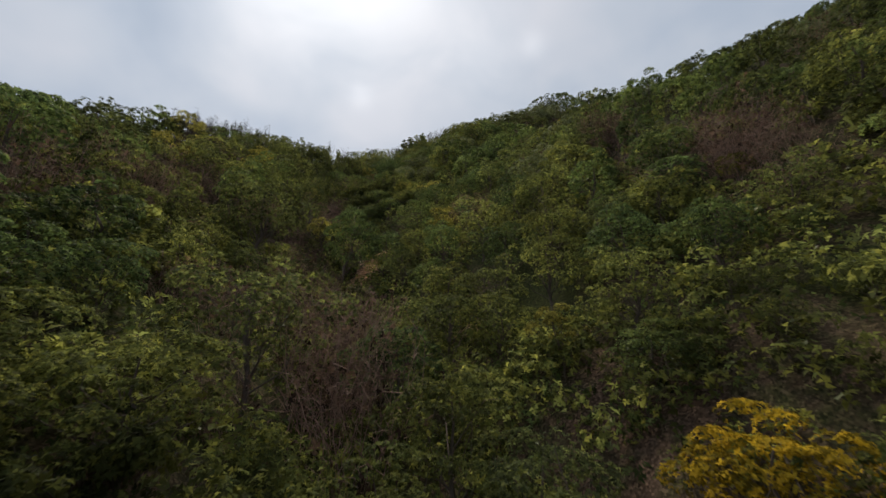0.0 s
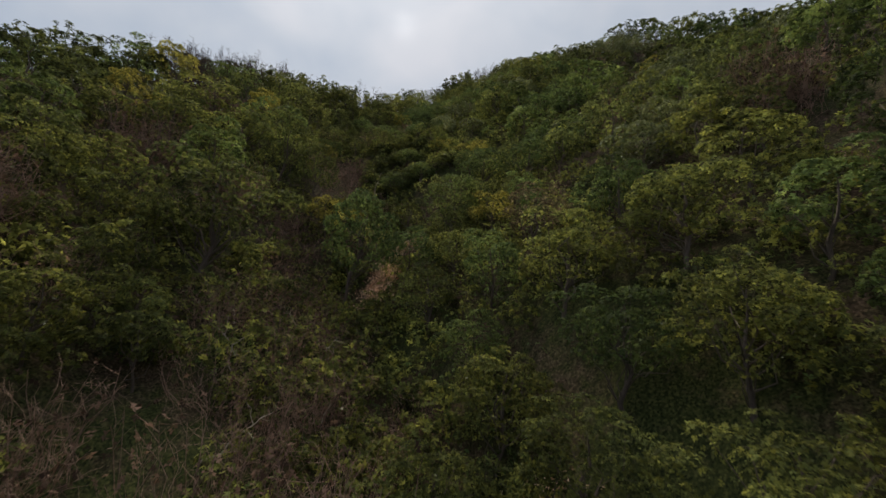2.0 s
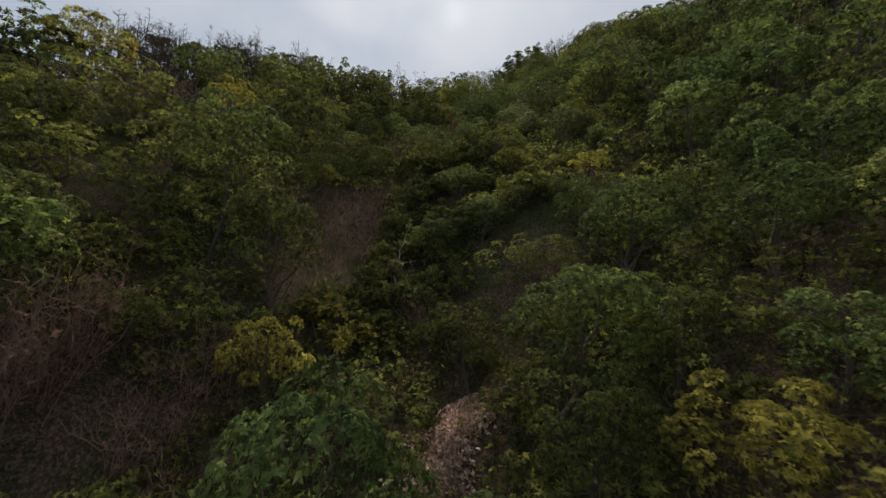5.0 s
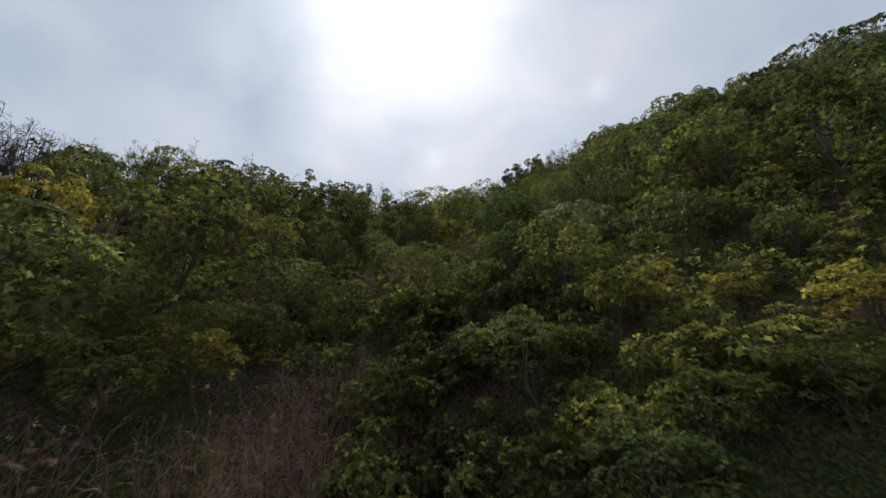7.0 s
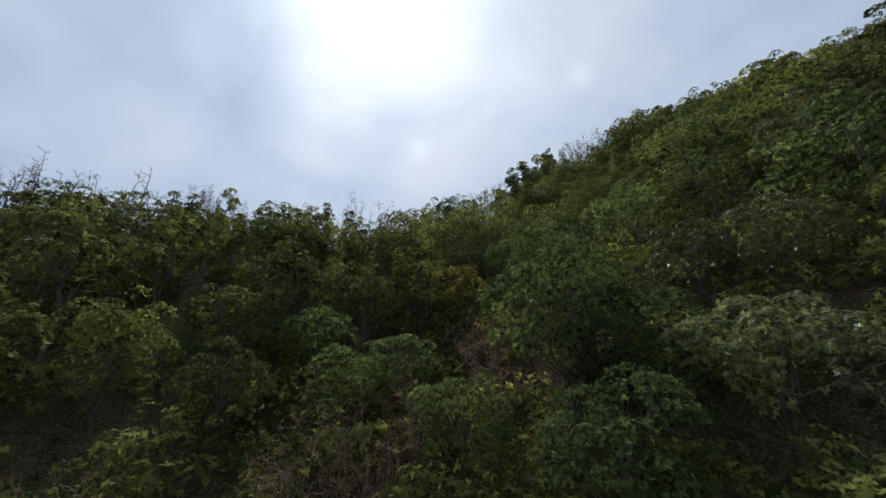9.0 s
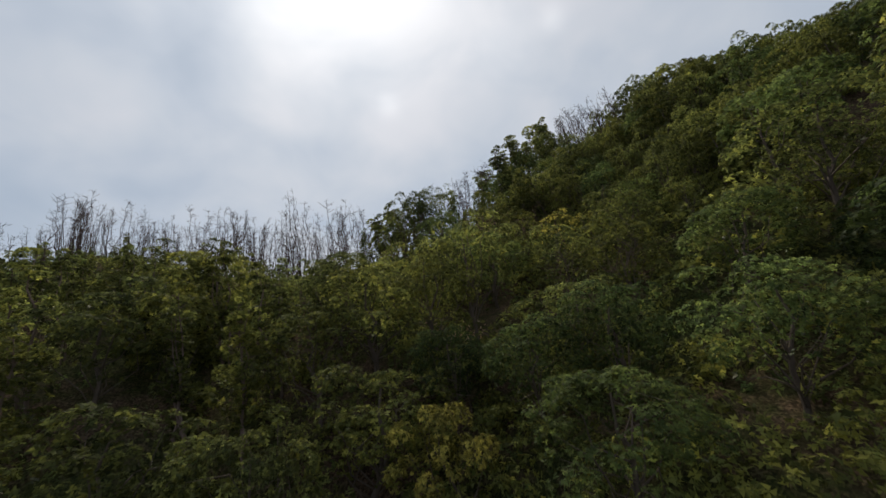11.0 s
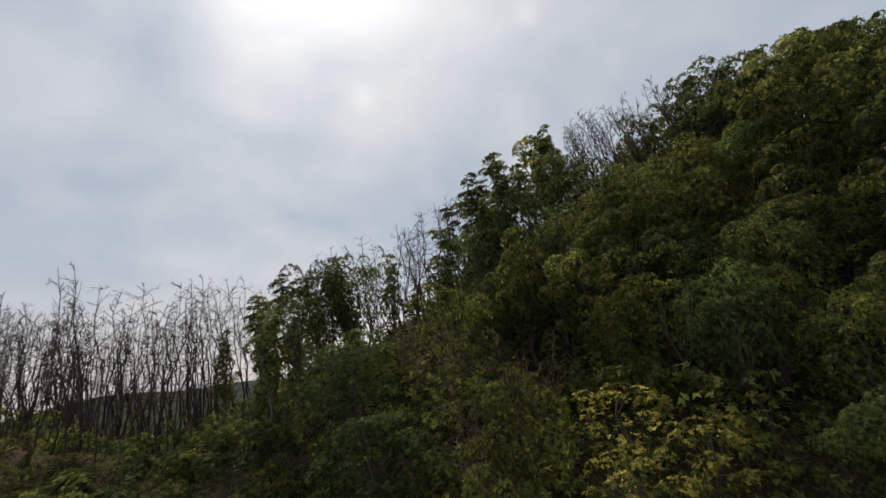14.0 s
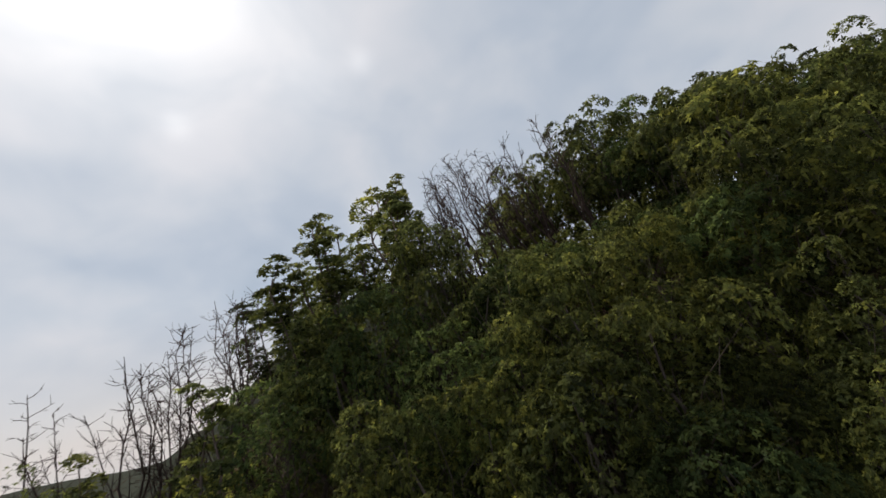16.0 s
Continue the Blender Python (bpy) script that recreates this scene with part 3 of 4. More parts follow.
# trees that stand out: yellow ones, the big crowns in and beside the gully
for key, x, y, top, gap, wide in (
        ("yellow", -10.3, 67.6, 28.3, 3.2, 1.2), ("yellow", 5.3, 68.0, 30.9, 3.4, 1.2), ("yellow", 8.2, 67.2, 30.2, 3.0, 1.2), ("yellow", 9.6, 64.6, 29.5, 3.2, 1.4),
        ("yellow", -1.6, 89.2, 43.4, 2.6, 0.8), ("yellow", -5.8, 51.3, 18.0, 3.0, 0.7), ("yellow", 8.9, 45.1, 18.0, 2.8, 1.0), ("yellow", 8.7, 16.0, 2.9, 3.0, 0.9),
        ("golden", 8.8, 8.0, -0.2, 4.0, 1.15), ("yellow", 19.5, 17.2, 11.2, 2.8, 0.8), ("sparse", 8.6, 104.2, 54.4, 2.6, 1.3), ("sparse", 7.6, 102.2, 53.0, 2.2, 1.1), ("sparse", 9.5, 102.0, 53.6, 2.4, 1.1), ("shrub_yellow", -5.2, 55.6, 19.4, 2.4, 1.0),
        ("deep_near", -2.4, 45.3, 17.2, 4.0, 0.72), ("deep_near", 5.5, 51.7, 21.1, 3.6, 0.95), ("tree_near", -12.6, 57.6, 27.5, 3.6, 0.85), ("shrub", 6.8, 39.4, 10.0, 2.4, 1.2), ("withered", 10.2, 38.4, 16.9, 3.4, 0.95), ("withered", -25.6, 67.8, 35.6, 3.4, 1.0), ("withered", -16.6, 31.0, 14.6, 3.4, 1.0), ("withered", 24.3, 36.6, 26.2, 3.0, 1.0), ("withered", -28.5, 62.0, 33.0, 3.2, 1.0), ("tree_near", -9.6, 38.0, 17.2, 4.4, 1.0), ("tree_near", -3.4, 17.2, 4.6, 4.6, 1.0), ("tree_near", -11.2, 81.0, 37.9, 4.0, 0.9), ("tree_near", -7.6, 89.0, 43.6, 3.2, 0.8), ("tree_near", -15.8, 81.7, 40.3, 3.4, 0.85),
        ("tree_near", 10.8, 21.2, 7.4, 4.6, 1.0), ("tree_near", 3.6, 27.4, 4.3, 3.4, 1.1), ("deep_near", 2.5, 19.5, 2.2, 3.6, 1.0),
        ("deep_near", 0.9, 67.2, 28.6, 4.2, 1.35), ("tree_near", 4.4, 63.6, 26.7, 3.0, 1.3), ("tree_near", 7.2, 63.4, 27.4, 3.2, 1.3), ("deep_near", 2.6, 63.0, 25.4, 2.6, 1.4),
        ("tree_near", -7.2, 72.6, 32.2, 4.2, 1.0), ("deep_near", 1.6, 75.6, 36.0, 4.4, 1.0), ("grey", 5.5, 76.0, 37.6, 4.6, 1.0), ("grey", 9.8, 72.0, 36.0, 4.6, 1.0),
        ("deep_near", 3.6, 78.6, 38.8, 4.6, 1.15), ("deep_near", 1.5, 79.6, 40.6, 3.6, 0.85), ("grey", 7.6, 80.6, 41.6, 4.0, 1.0), ("grey", 9.4, 78.6, 41.6, 3.6, 0.9),
        ("tree_near", 8.6, 94.8, 50.6, 4.0, 1.1), ("tree_near", 0.6, 98.0, 52.9, 3.4, 0.75), ("tree_near", -1.6, 96.6, 50.2, 3.0, 0.9), ("tree_near", 13.9, 97.2, 53.5, 3.4, 0.9), ("deep_near", 12.0, 99.4, 54.5, 3.0, 0.8), ("tree_near", 5.0, 93.4, 47.8, 2.8, 1.1), ("tree_near", 6.4, 98.6, 51.6, 4.2, 1.0),
        ("tree_near", 13.0, 12.2, 3.6, 3.6, 1.0), ("deep_near", 9.6, 12.4, 1.8, 3.4, 1.1), ("tree_near", 14.4, 9.2, 3.4, 3.6, 1.0), ("tree_near", 5.4, 10.6, -1.0, 3.4, 1.1), ("deep_near", 16.6, 12.0, 6.0, 3.2, 0.9),
        ("tree_near", 8.8, 70.6, 33.4, 3.6, 1.0), ("deep_near", 11.8, 68.6, 33.4, 3.6, 1.0), ("deep_near", -0.4, 63.0, 23.8, 3.2, 1.3), ("tree_near", 10.6, 61.4, 27.4, 3.0, 1.1),
        ("tree_near", -8.2, 55.9, 24.0, 4.4, 0.85), ("shrub", 6.6, 65.6, 28.0, 1.6, 1.0), ("shrub", 8.6, 65.2, 28.6, 1.6, 1.0), ("shrub", 7.6, 64.4, 27.6, 1.6, 1.0), ("tree_near", 11.2, 14.8, 5.2, 3.2, 1.0), ("deep_near", 14.8, 14.4, 7.2, 3.2, 1.0), ("tree_near", 17.8, 13.2, 8.6, 3.2, 1.0), ("deep_near", 13.2, 17.4, 7.8, 3.2, 1.0), ("tree_near", 18.6, 9.6, 7.4, 3.2, 1.0),
        ("bare", 6.0, 119.8, 67.8, 1.6, 1.0), ("bare", 2.3, 119.3, 66.3, 1.6, 1.0), ("bare", 4.2, 120.3, 67.1, 1.6, 1.0), ("bare", -1.2, 119.6, 64.2, 1.6, 1.0), ("bare", -2.6, 118.4, 63.4, 1.6, 1.0), ("bare", 0.6, 118.2, 64.4, 1.6, 1.0), ("bare", 3.2, 117.8, 65.2, 1.6, 1.0), ("bare", 5.0, 118.4, 66.9, 1.6, 1.0), ("slim", 4.4, 114.9, 62.7, 2.0, 1.2),
        ("slim", 1.0, 115.4, 61.6, 2.0, 1.0), ("tree_near", 12.4, 10.2, 2.4, 2.6, 1.0), ("deep_near", 10.9, 11.7, 1.5, 2.4, 1.0), ("tree_near", 13.2, 11.4, 3.6, 2.4, 0.9), ("deep_near", 12.8, 51.2, 25.2, 3.2, 1.0), ("deep", 11.0, 42.6, 17.6, 3.0, 0.8), ("slim", -5.8, 115.8, 59.6, 2.0, 1.4), ("tree_near", -3.8, 114.9, 60.8, 2.4, 0.62), ("deep_near", -1.9, 114.6, 61.5, 2.4, 0.62), ("tree_near", -0.1, 114.4, 61.9, 2.4, 0.6), ("slim", -5.0, 113.6, 58.6, 1.8, 1.3), ("slim", -8.1, 115.6, 58.0, 2.0, 1.0),
        ("slim", 7.2, 117.0, 66.6, 1.5, 1.25), ("slim", 9.1, 117.0, 67.6, 1.5, 1.3), ("slim", 10.2, 117.2, 68.1, 1.5, 1.25), ("slim", 11.5, 117.2, 68.7, 1.5, 1.3), ("slim", 12.7, 117.4, 69.4, 1.5, 1.25), ("slim", 13.9, 117.6, 70.2, 1.5, 1.2),
        ("tree_near", 8.3, 114.6, 63.6, 2.2, 0.66), ("deep_near", 10.2, 114.8, 65.0, 2.2, 0.66), ("tree_near", 12.0, 115.2, 66.8, 2.2, 0.66), ("deep_near", 6.4, 115.6, 62.9, 2.2, 0.7), ("tree_near", 13.6, 115.4, 67.8, 2.2, 0.62),
        ("tree", -14.8, 71.2, 36.0, 4.0, 1.0), ("tree", -18.2, 60.4, 29.6, 4.0, 1.0), ("deep", -15.2, 47.7, 22.2, 4.0, 1.0)):
    stand(key, x, y, top, gap, wide)
for x, y in ((0.4, 21.5), (-1.0, 24.5), (-0.5, 27.5), (-2.6, 29.5), (-2.0, 33.0), (-5.0, 31.0), (-1.5, 38.0), (-4.0, 36.0), (-7.2, 34.5), (-3.4, 42.0), (-6.8, 41.5), (-8.2, 46.0), (-7.0, 49.0), (-9.5, 49.5),
             (-5.8, 44.8), (-6.5, 63.5), (-8.5, 61.5), (-7.4, 66.8), (-5.6, 66.2), (-6.6, 69.4), (-4.6, 79.4), (-6.4, 78.0), (-3.0, 82.0), (4.5, 106.5), (7.0, 108.0), (17.5, 15.0), (20.0, 17.0), (22.5, 20.5), (20.5, 27.0)):
    TAKEN.append((x, y, 2.6))
    plant("thicket", x, y, rng.uniform(0.85, 1.2))
for x, y, top in ((12.6, 41.6, 17.6), (14.2, 44.6, 20.2), (-3.3, 15.2, 0.8), (-2.4, 61.6, 21.2), (20.4, 14.8, 12.4), (22.6, 17.0, 14.6), (24.6, 19.6, 17.2), (0.6, 16.5, 2.8), (-0.6, 19.0, 3.8), (0.9, 20.6, 3.9), (-1.6, 22.6, 5.0), (0.6, 24.0, 5.0), (-3.2, 26.0, 5.8)):
    stand("thicket", x, y, top, 2.4, 0.75)
# withered patches, and bare stands that show above the far crowns
for x, y, reach, many in ((-16.4, 30.5, 2.6, 5), (-14.3, 20.6, 1.8, 3), (24.3, 36.6, 2.0, 4), (21.0, 17.5, 2.0, 3), (-20.6, 48.1, 2.6, 5), (-13.4, 48.7, 2.0, 4), (23.8, 51.7, 1.8, 3), (-25.6, 67.8, 1.8, 4)):
    for k in range(many):
        px, py = x + rng.normal() * reach * 0.6, y + rng.normal() * reach * 0.6
        TAKEN.append((px, py, 2.2))
        plant("thicket", px, py, rng.uniform(1.1, 1.5), 1.1)
for x, y, reach, many, tall in ((-31.0, 74.0, 2.6, 12, 1.05), (-36.0, 80.0, 2.6, 8, 1.1), (-34.0, 110.5, 3.0, 8, 0.95), (27.0, 30.5, 1.8, 5, 0.7), (-24.0, 93.5, 2.0, 4, 0.95)):
    for k in range(many):
        px, py = x + rng.normal() * reach * 0.7, y + rng.normal() * reach * 0.7
        TAKEN.append((px, py, 1.2))
        plant("bare", px, py, tall * rng.uniform(0.9, 1.1))
# the gully bed with its strip of litter stays open
BED = np.array([(-1.1, 45.5), (0.0, 49.0), (0.9, 52.3), (1.9, 54.6)])


HOLLOWS = ((-9.0, 64.0, 4.5, 7.0), (4.6, 60.5, 3.2, 3.2), (10.5, 27.0, 2.6, 7.5), (-13.0, 48.5, 3.5, 3.0), (-7.0, 28.0, 3.0, 4.0), (1.5, 99.4, 2.0, 2.0), (-6.0, 21.0, 3.0, 3.0))


def in_hollow(x, y):
    return np.any([((x - a) / c) ** 2 + ((y - b) / d) ** 2 < 1 for a, b, c, d in HOLLOWS], axis=0)


def in_bed(x, y, half):
    return BED[0, 1] < y < BED[-1, 1] and abs(x - np.interp(y, BED[:, 1], BED[:, 0])) < half


def choose(x, y, q):
    """Kind, height, width, room and tilt of the tree at a place."""
    if y > 113.5 and x < -7:
        reach = np.clip((62.0 + 0.2 * (x < -24) + rng.normal() * 0.7 - float(height(x, y))) / 7.6, 0.6, 1.45)
        return ("bare", reach, 0.85, 1.75 if x > -13 else 1.35, 0) if q < 0.95 else ("slim", rng.uniform(0.5, 0.8), 1.15, 1.7, 0)
    if y > 113 and x > -8:
        if x > 21.5 and y < 126:
            return ("deep" if q < 0.3 else "tree"), rng.uniform(1.06, 1.2) * np.interp(x, (23, 27), (1.1, 0.97)) if x < 33 else 0.75, 0.66, 1.65, -6
        if x > 15:
            return ("bare", rng.uniform(0.94, 1.1), 1.0, 1.0, -12) if q < 0.86 else ("slim", rng.uniform(0.8, 0.95), 1.3, 1.5, -9)
        leafy = 0.92 if x > 6.5 else 0.16 if x > 0.5 else 0.9
        if q < leafy:
            tall = rng.uniform(0.9, 1.05) if x < 0.5 else rng.uniform(0.5, 0.7) if x < 6.5 else np.interp(x, (6.5, 11, 15), (0.88, 1.0, 1.26)) * rng.uniform(0.92, 1.05)
            return "slim", tall, 1.4, 1.45, -9
        return "bare", rng.uniform(0.65, 0.85), 1.0, 1.9, -10
    if y > 107 and x > 8:
        if x < 21.5:
            line = 60.6 + 0.25 * math.hypot(x - 4.7, y - 99.1)
            return ("deep" if q < 0.15 else "tree"), np.clip((line - float(height(x, y))) / 5.5, 0.45, 1.15) * rng.uniform(0.85, 1.0), rng.uniform(0.64, 0.8), 2.0, -5
        return ("deep" if q < 0.15 else "tree"), rng.uniform(1.0, 1.15) * np.interp(x, (23, 27), (1.1, 0.97)) if x < 33 else rng.uniform(0.6, 0.75), rng.uniform(0.66, 0.8), 1.9, -5
    if y > 97 and x > 4:
        return ("deep" if q < 0.1 else "tree"), rng.uniform(0.72, 0.98) + (0.12 if 18 < x < 32 else -0.22 * (x > 32)), rng.uniform(0.62, 0.8), 2.3, -5
    if y > 101 and x < -13:
        if q < 0.34:
            return "slim", np.clip((53.8 + rng.normal() - float(height(x, y))) / 6.4, 0.3, 0.95), 1.2, 1.9, -3
        return ("tree" if q < 0.45 else "deep", rng.uniform(0.42, 0.6), 1.0, 2.2, 0) if q < 0.6 and y < 108 else ("shrub", rng.uniform(0.8, 1.25) if y < 108 else 0.5, 1.2, 1.7, 0)
    if y > 101 and x < -2:
        if q < 0.4 and y < 109:
            return "tree", np.clip((51.6 + rng.normal() * 0.6 - float(height(x, y))) / 5.6, 0.38, 0.85), 0.9, 2.3, 0
        return ("shrub", rng.uniform(0.6, 1.0), 1.3, 1.7, 0) if q < 0.85 else ("thicket", rng.uniform(0.4, 0.65), 1.0, 1.9, 0)
    if x < -27 and 72 < y < 113 and q < 0.24:
        return "bare", rng.uniform(0.95, 1.15), 1.0, 1.5, 0
    if y > 89 and x < -4:
        key = "slim" if q < 0.25 else "tree" if q < 0.82 else "thicket"
        tall = np.clip((51.8 - 0.7 * (key == "slim") + 0.9 * (x < -13) + rng.normal() * 0.7 - float(height(x, y))) / TALL[key], 0.4, 1.0)
        return key, tall, rng.uniform(0.95, 1.2), 2.0 if key == "slim" else 2.7, -2
    axis = np.interp(y, GULLY[:, 0], GULLY[:, 1])
    if -17 < x < axis - 0.5 and 20 < y < 53:
        if q < (0.36 if x > -12 else 0.24):
            return "thicket", rng.uniform(0.9, 1.25), 1.0, 2.1, 0
        if q < 0.48:
            return "slim", rng.uniform(0.5, 0.8), 1.0, 2.0, 0
        return ("tree", rng.uniform(0.45, 0.7), 0.9, 2.6, 0) if q < 0.68 else ("shrub", rng.uniform(0.9, 1.5), 1.0, 1.8, 0)
    if 57 < y < 72 and -14 < x < -5:
        return ("tree" if q < 0.2 else "deep", rng.uniform(0.5, 0.7), 1.1, 3.0, 0) if q < 0.35 else ("thicket", rng.uniform(0.9, 1.2), 1.0, 2.1, 0)
    if y < 24 and x > 14:
        return ("tree" if q < 0.6 else "deep", rng.uniform(0.5, 0.75), 1.1, 2.8, -3) if q < 0.85 else ("thicket", rng.uniform(0.9, 1.3), 1.0, 2.4, 0)
    if y < 18 and x < -3:
        return "tree" if q < 0.7 else "deep", rng.uniform(0.58, 0.8), 1.1, 3.6, 0
    if abs(x - axis + 1) < 3.6 and 30 < y < 69:
        return ("shrub", rng.uniform(0.8, 1.5), 1.0, 2.0, 0) if q < 0.75 else ("thicket", rng.uniform(0.7, 1.0), 1.0, 2.4, 0)
    patch = math.sin(x * 0.21 + 1.3 * math.sin(y * 0.13)) + math.sin(y * 0.17 - x * 0.08 + 2)
    tall, wide = rng.uniform(0.72, 1.02), rng.uniform(0.9, 1.2)
    if y > 60 and x < -13:
        tall += 0.48 if x > -31 else 0.34
    elif y > 60 and x > 11:
        tall += 0.24 if x < 28 else 0.14 if y < 99 else 0.22
    elif y > 25 and x > 22:
        tall += 0.12
    if y < 40 and x > 30:
        tall *= 0.72
    if q > 0.985:
        return "yellow", tall, 0.95, 3.6, 0
    if q > 0.955:
        return "thicket", rng.uniform(0.9, 1.25), 1.0, 2.8, 0
    if patch > 0.75 and q < 0.7 and x > 0:
        return "grey", tall, wide, 3.8, -4
    return "deep" if patch < -0.55 or q < 0.18 else "tree", tall, wide, 3.9, -3 if x > axis else 2


def wood():
    """The wood on both slopes, scrub in the gully, bare trees behind the saddle."""
    for y in np.arange(-8, 132, 1.3):
        for x in np.arange(-60 if y < 70 else -86, 72, 1.3):
            px, py = x + rng.uniform(-0.6, 0.6), y + rng.uniform(-0.6, 0.6)
            key, tall, wide, gap, tip = choose(px, py, rng.uniform())
            size = tall * wide
            if in_bed(px, py, 2.3) or py > (14 if key == "bare" else 9) + np.interp(px, [p[0] for p in CREST], [p[1] for p in CREST]):
                continue
            if key == "bare" and px < -42 or not free(px, py, gap * size):
                continue
            top = float(height(px, py)) + TALL[key] * tall
            if not clear_of_way(px, py, 2.6 * size, top):
                key, tall, wide, gap, size = "shrub", 1.1, 1.0, 2.2, 1.1
                if not clear_of_way(px, py, 1.5, float(height(px, py)) + 2.2, 3.6):
                    continue
            TAKEN.append((px, py, gap * size))
            away = np.sqrt(((WAY - (px, py, top - 2)) ** 2).sum(1)).min()
            if key in ("grey", "yellow") and away < 15:
                key = "deep" if key == "grey" else "tree"
            if key in ("tree", "deep"):
                if away < 13.5:
                    key += "_near"
                elif away > 27:
                    FAR.append((key + ("_far" if away < 50 else "_remote"), px, py, size, 1 / wide))
                    continue
            elif away > 45 and key not in ("bare", "slim"):
                FAR.append(("tree_remote", px, py, size, 1 / wide))
                continue
            plant(key, px, py, size, 1 / wide, tip)


def infill():
    """Shrubs that fill the gaps between the trunks."""
    spots = []
    for y in np.arange(-6, 121, 1.55):
        for x in np.arange(-28, 32, 1.55):
            px, py = x + rng.uniform(-0.75, 0.75), y + rng.uniform(-0.75, 0.75)
            size = rng.uniform(0.7, 1.3) if py < 101 or px > -2 else rng.uniform(0.55, 0.9)
            z = float(height(px, py))
            away = np.sqrt(((WAY - (px, py, z)) ** 2).sum(1)).min()
            if away > 24 and rng.uniform() < 0.25 or in_hollow(px, py) or in_bed(px, py, 1.6) or not clear_of_way(px, py, 1.4 * size, z + 2 * size, 3.6):
                continue
            if any((px - a) ** 2 + (py - b) ** 2 < (0.26 * g) ** 2 for a, b, g in TAKEN):
                continue
            spots.append((away, px, py, size))
    spots.sort()
    for k, (away, px, py, size) in enumerate(spots):
        if k < 150:
            plant("shrub", px, py, size, rng.uniform(0.8, 1.2))
        elif away < 17:
            FAR.append(("shrub_mid", px, py, size, 1.0))
        elif k % 2:
            FAR.append(("shrub_far", px, py, size, 1.0))


wood()
infill()


def far_wood(key, name, label):
    """The crowns too far off to be told apart, joined."""
    k = KINDS[key]
    shapes = [s() for s in k["shapes"]]
    for what, mat in ((1, k["leaf"]), (0, k["bark"])):
        verts, faces, n = [], [], 0
        r = np.random.default_rng(5)
        for one, x, y, size, stretch in FAR:
            if one != key:
                continue
            v, f = shapes[int(r.integers(len(shapes)))][what]
            a = r.uniform(0, 2 * np.pi)
            turn = np.array(((np.cos(a), -np.sin(a), 0), (np.sin(a), np.cos(a), 0), (0, 0, stretch)))
            verts.append(v @ turn.T * size + (x, y, float(height(x, y))))
            faces.append(f + n)
            n += len(v)
        if not verts or what == 0 and key[:5] == "shrub":
            continue
        me = mesh_from(name, np.concatenate(verts), np.concatenate(faces))
        me.materials.append(mat)
        tagged(new(name if what else name + "_stems", me), label if what else "thin dark trunks of the far wood", "wood", kind="stuff")


far_wood("tree_far", "far_wood", "far olive-green broadleaf wood on the upper slopes")
far_wood("shrub_mid", "shrubbery", "leafy green shrubs between the trunks on the slope")
far_wood("shrub_far", "far_shrubbery", "leafy green shrub layer under the trees")
far_wood("deep_far", "far_deep_wood", "far deep-green broadleaf wood on the upper slopes")
far_wood("tree_remote", "remote_wood", "remote olive-green broadleaf wood along the ridges")
far_wood("deep_remote", "remote_deep_wood", "remote deep-green broadleaf wood along the ridges")


def scatter(name, xy, leaf, mat, label, lift=0.05, upright=0.5):
    """Leaves strewn over the ground."""
    n = len(xy)
    r = np.random.default_rng(len(name))
    c = np.c_[xy, height(xy[:, 0], xy[:, 1]) + r.uniform(0.02, lift, n)]
    v, f = leaf_blades(c, r.normal(size=(n, 3)) * upright + (0, 0, 1), r.normal(size=(n, 3)), leaf * r.uniform(0.6, 1.4, n), leaf * r.uniform(0.4, 0.9, n))
    me = mesh_from(name, v, f)
    me.materials.append(mat)
    return tagged(new(name, me), label, "leaf litter", kind="stuff")


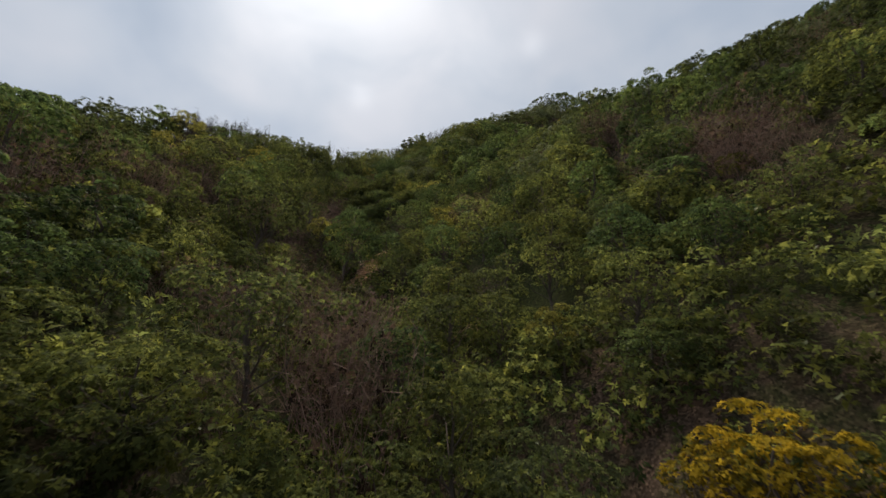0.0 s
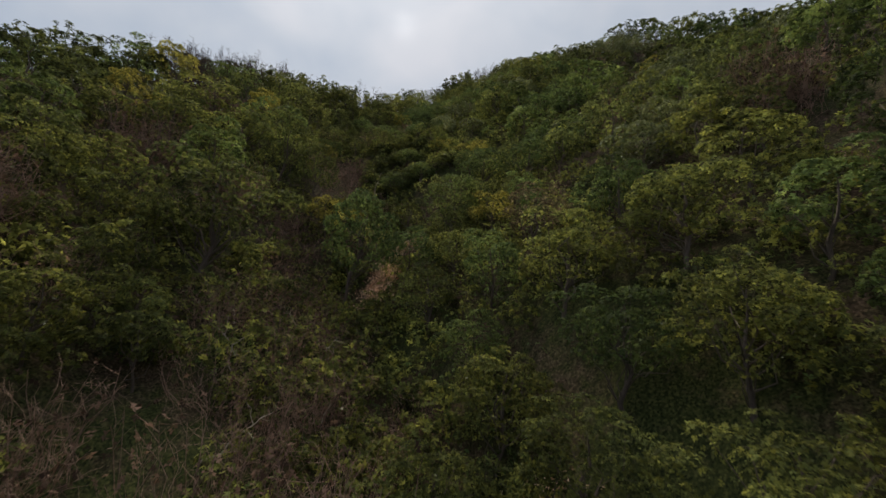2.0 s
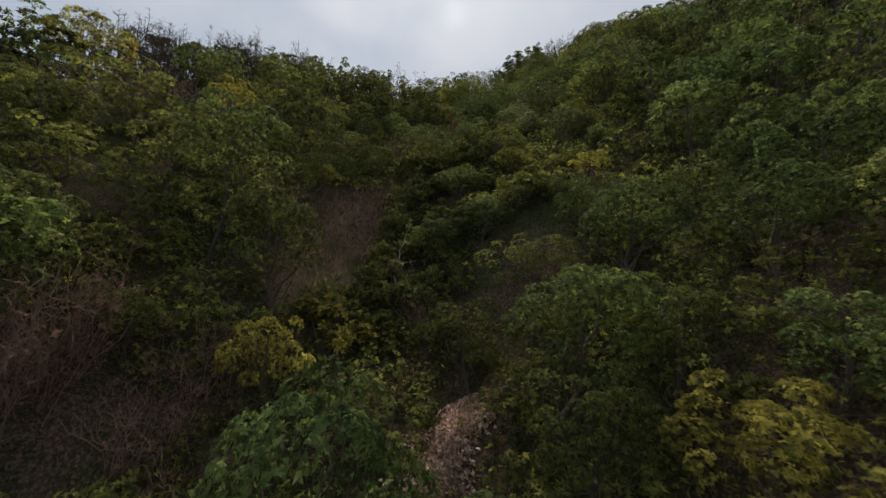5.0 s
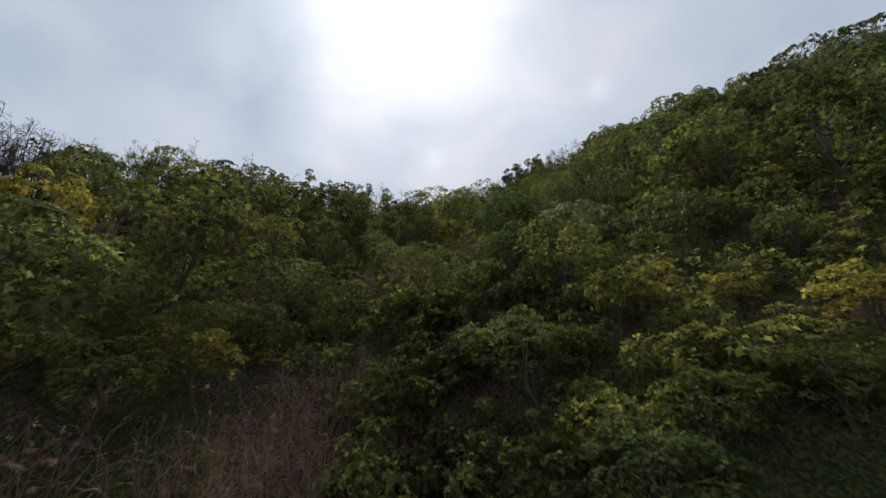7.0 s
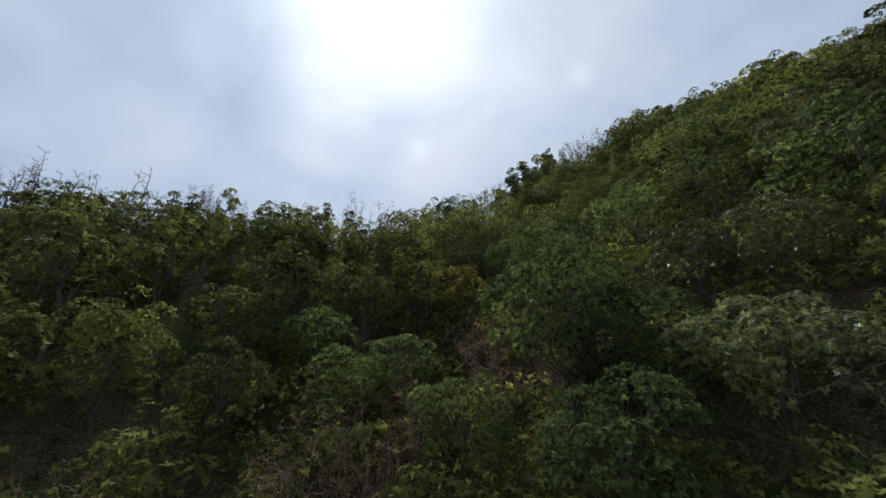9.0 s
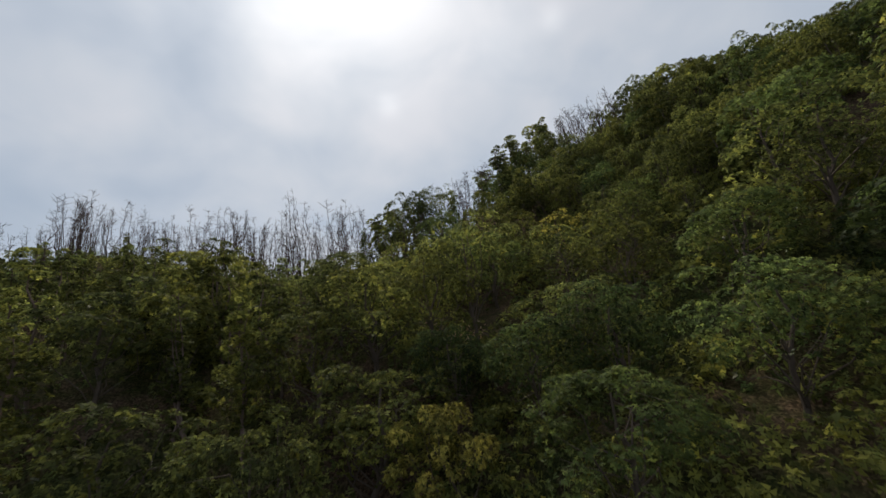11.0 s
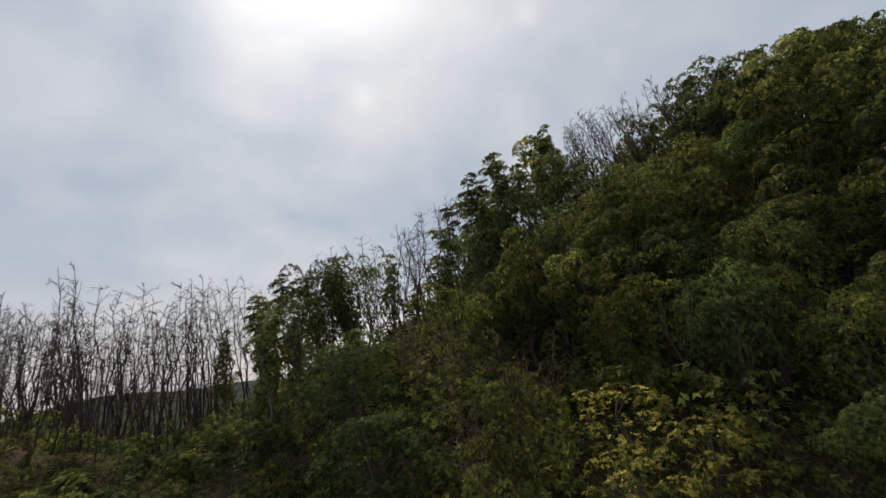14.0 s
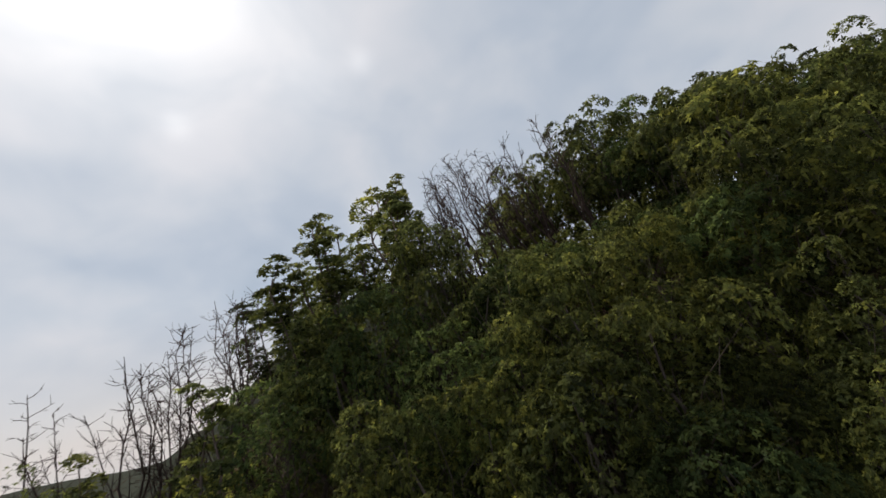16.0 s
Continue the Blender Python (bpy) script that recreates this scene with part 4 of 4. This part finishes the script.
def undergrowth():
    r = np.random.default_rng(21)
    n = 9000
    y = r.uniform(-6, 121, n)
    xy = np.c_[np.interp(y, WAY[:, 1], WAY[:, 0]) + r.normal(size=n) * 9.5, y]
    saddle = np.c_[r.uniform(-46, 28, 4200), r.uniform(103, 124, 4200)]
    xy, n = np.concatenate([xy, saddle]), n + 4200
    bushy = np.sin(xy[:, 0] * 0.5 + np.sin(xy[:, 1] * 0.3) * 2) + np.sin(xy[:, 1] * 0.4 + xy[:, 0] * 0.2) + r.normal(size=n) * 0.6
    bed = np.abs(xy[:, 0] - np.interp(xy[:, 1], BED[:, 1], BED[:, 0])) < 1.4
    xy = xy[(bushy > -1.1) & ~in_hollow(xy[:, 0], xy[:, 1]) & ~(bed & (xy[:, 1] > 45.5) & (xy[:, 1] < 54.6))]
    size = r.uniform(0.3, 0.75, len(xy))
    clumps = np.c_[xy, height(xy[:, 0], xy[:, 1]) + size * 0.35, size, r.uniform(0.5, 1.0, len(xy))]
    me = mesh_from("undergrowth", *foliage(clumps, 240000, 0.15, r, 0.7))
    me.materials.append(LEAF_DEEP)
    tagged(new("undergrowth", me), "low green undergrowth on the forest floor", "undergrowth", kind="stuff")
    n = 10500
    y = r.uniform(45.5, 54.4, n)
    strip = np.c_[np.interp(y, BED[:, 1], BED[:, 0]) + 0.4 + r.normal(size=n) * (0.45 + 0.3 * np.sin(y * 1.7) ** 2), y]
    spots = np.concatenate([np.array(c) + r.normal(size=(700, 2)) * 0.6 for c in ((2.5, 33.0), (7.3, 27.0), (-0.2, 98.8))])
    strip = np.concatenate([strip, spots])
    scatter("leaf_litter", strip, 0.22, LITTER, "pale brown dry leaf litter in the gully bed", 0.12, 0.7)


undergrowth()


def dead_branch(seed, x, y, long, turn, slope=0.0):
    """A bleached forked branch that stands or leans in the scrub."""
    r = np.random.default_rng(seed)
    top = np.array((r.uniform(0.1, 0.35) * long, r.normal() * 0.1 * long, long))
    stem = bend((0, 0, -0.3), top, r, 7, 0.045, 0.016 * long, 0.012)
    lines = [stem]
    for k in (3, 4, 5, 6):
        d = unit(r.normal(size=(1, 3)) * (1, 1, 0.4) + (0, 0, 0.7))[0]
        lines.append(bend(stem[k][0], stem[k][0] + d * long * r.uniform(0.15, 0.34), r, 3, 0.09, 0.008 * long, 0.006))
    me = mesh_from("dead_branch", *tubes(lines, 5))
    me.materials.append(BARK_PALE)
    ob = new("dead_branch", me)
    ob.matrix_basis = pose(x, y, float(height(x, y)), 0, 0, turn) @ pose(0, 0, 0, 0, slope, 0)
    return tagged(ob, "bleached dead forked branch leaning in the scrub" if slope else "bleached dead forked branch standing in the scrub", "branch")


for k, (x, y, long, turn, slope) in enumerate(((-3.0, 61.3, 4.2, 20, 0), (-8.0, 48.8, 3.6, 140, 35), (-4.6, 41.2, 3.0, 250, 25), (-1.4, 33.6, 3.2, 60, 40), (-2.4, 38.6, 3.0, 300, 30), (-5.2, 33.0, 3.0, 200, 0),
                                               (-7.0, 36.4, 3.2, 110, 35), (-6.2, 62.8, 3.2, 80, 40), (-4.4, 28.8, 2.8, 10, 45))):
    dead_branch(3 + k, x, y, long, turn, slope)
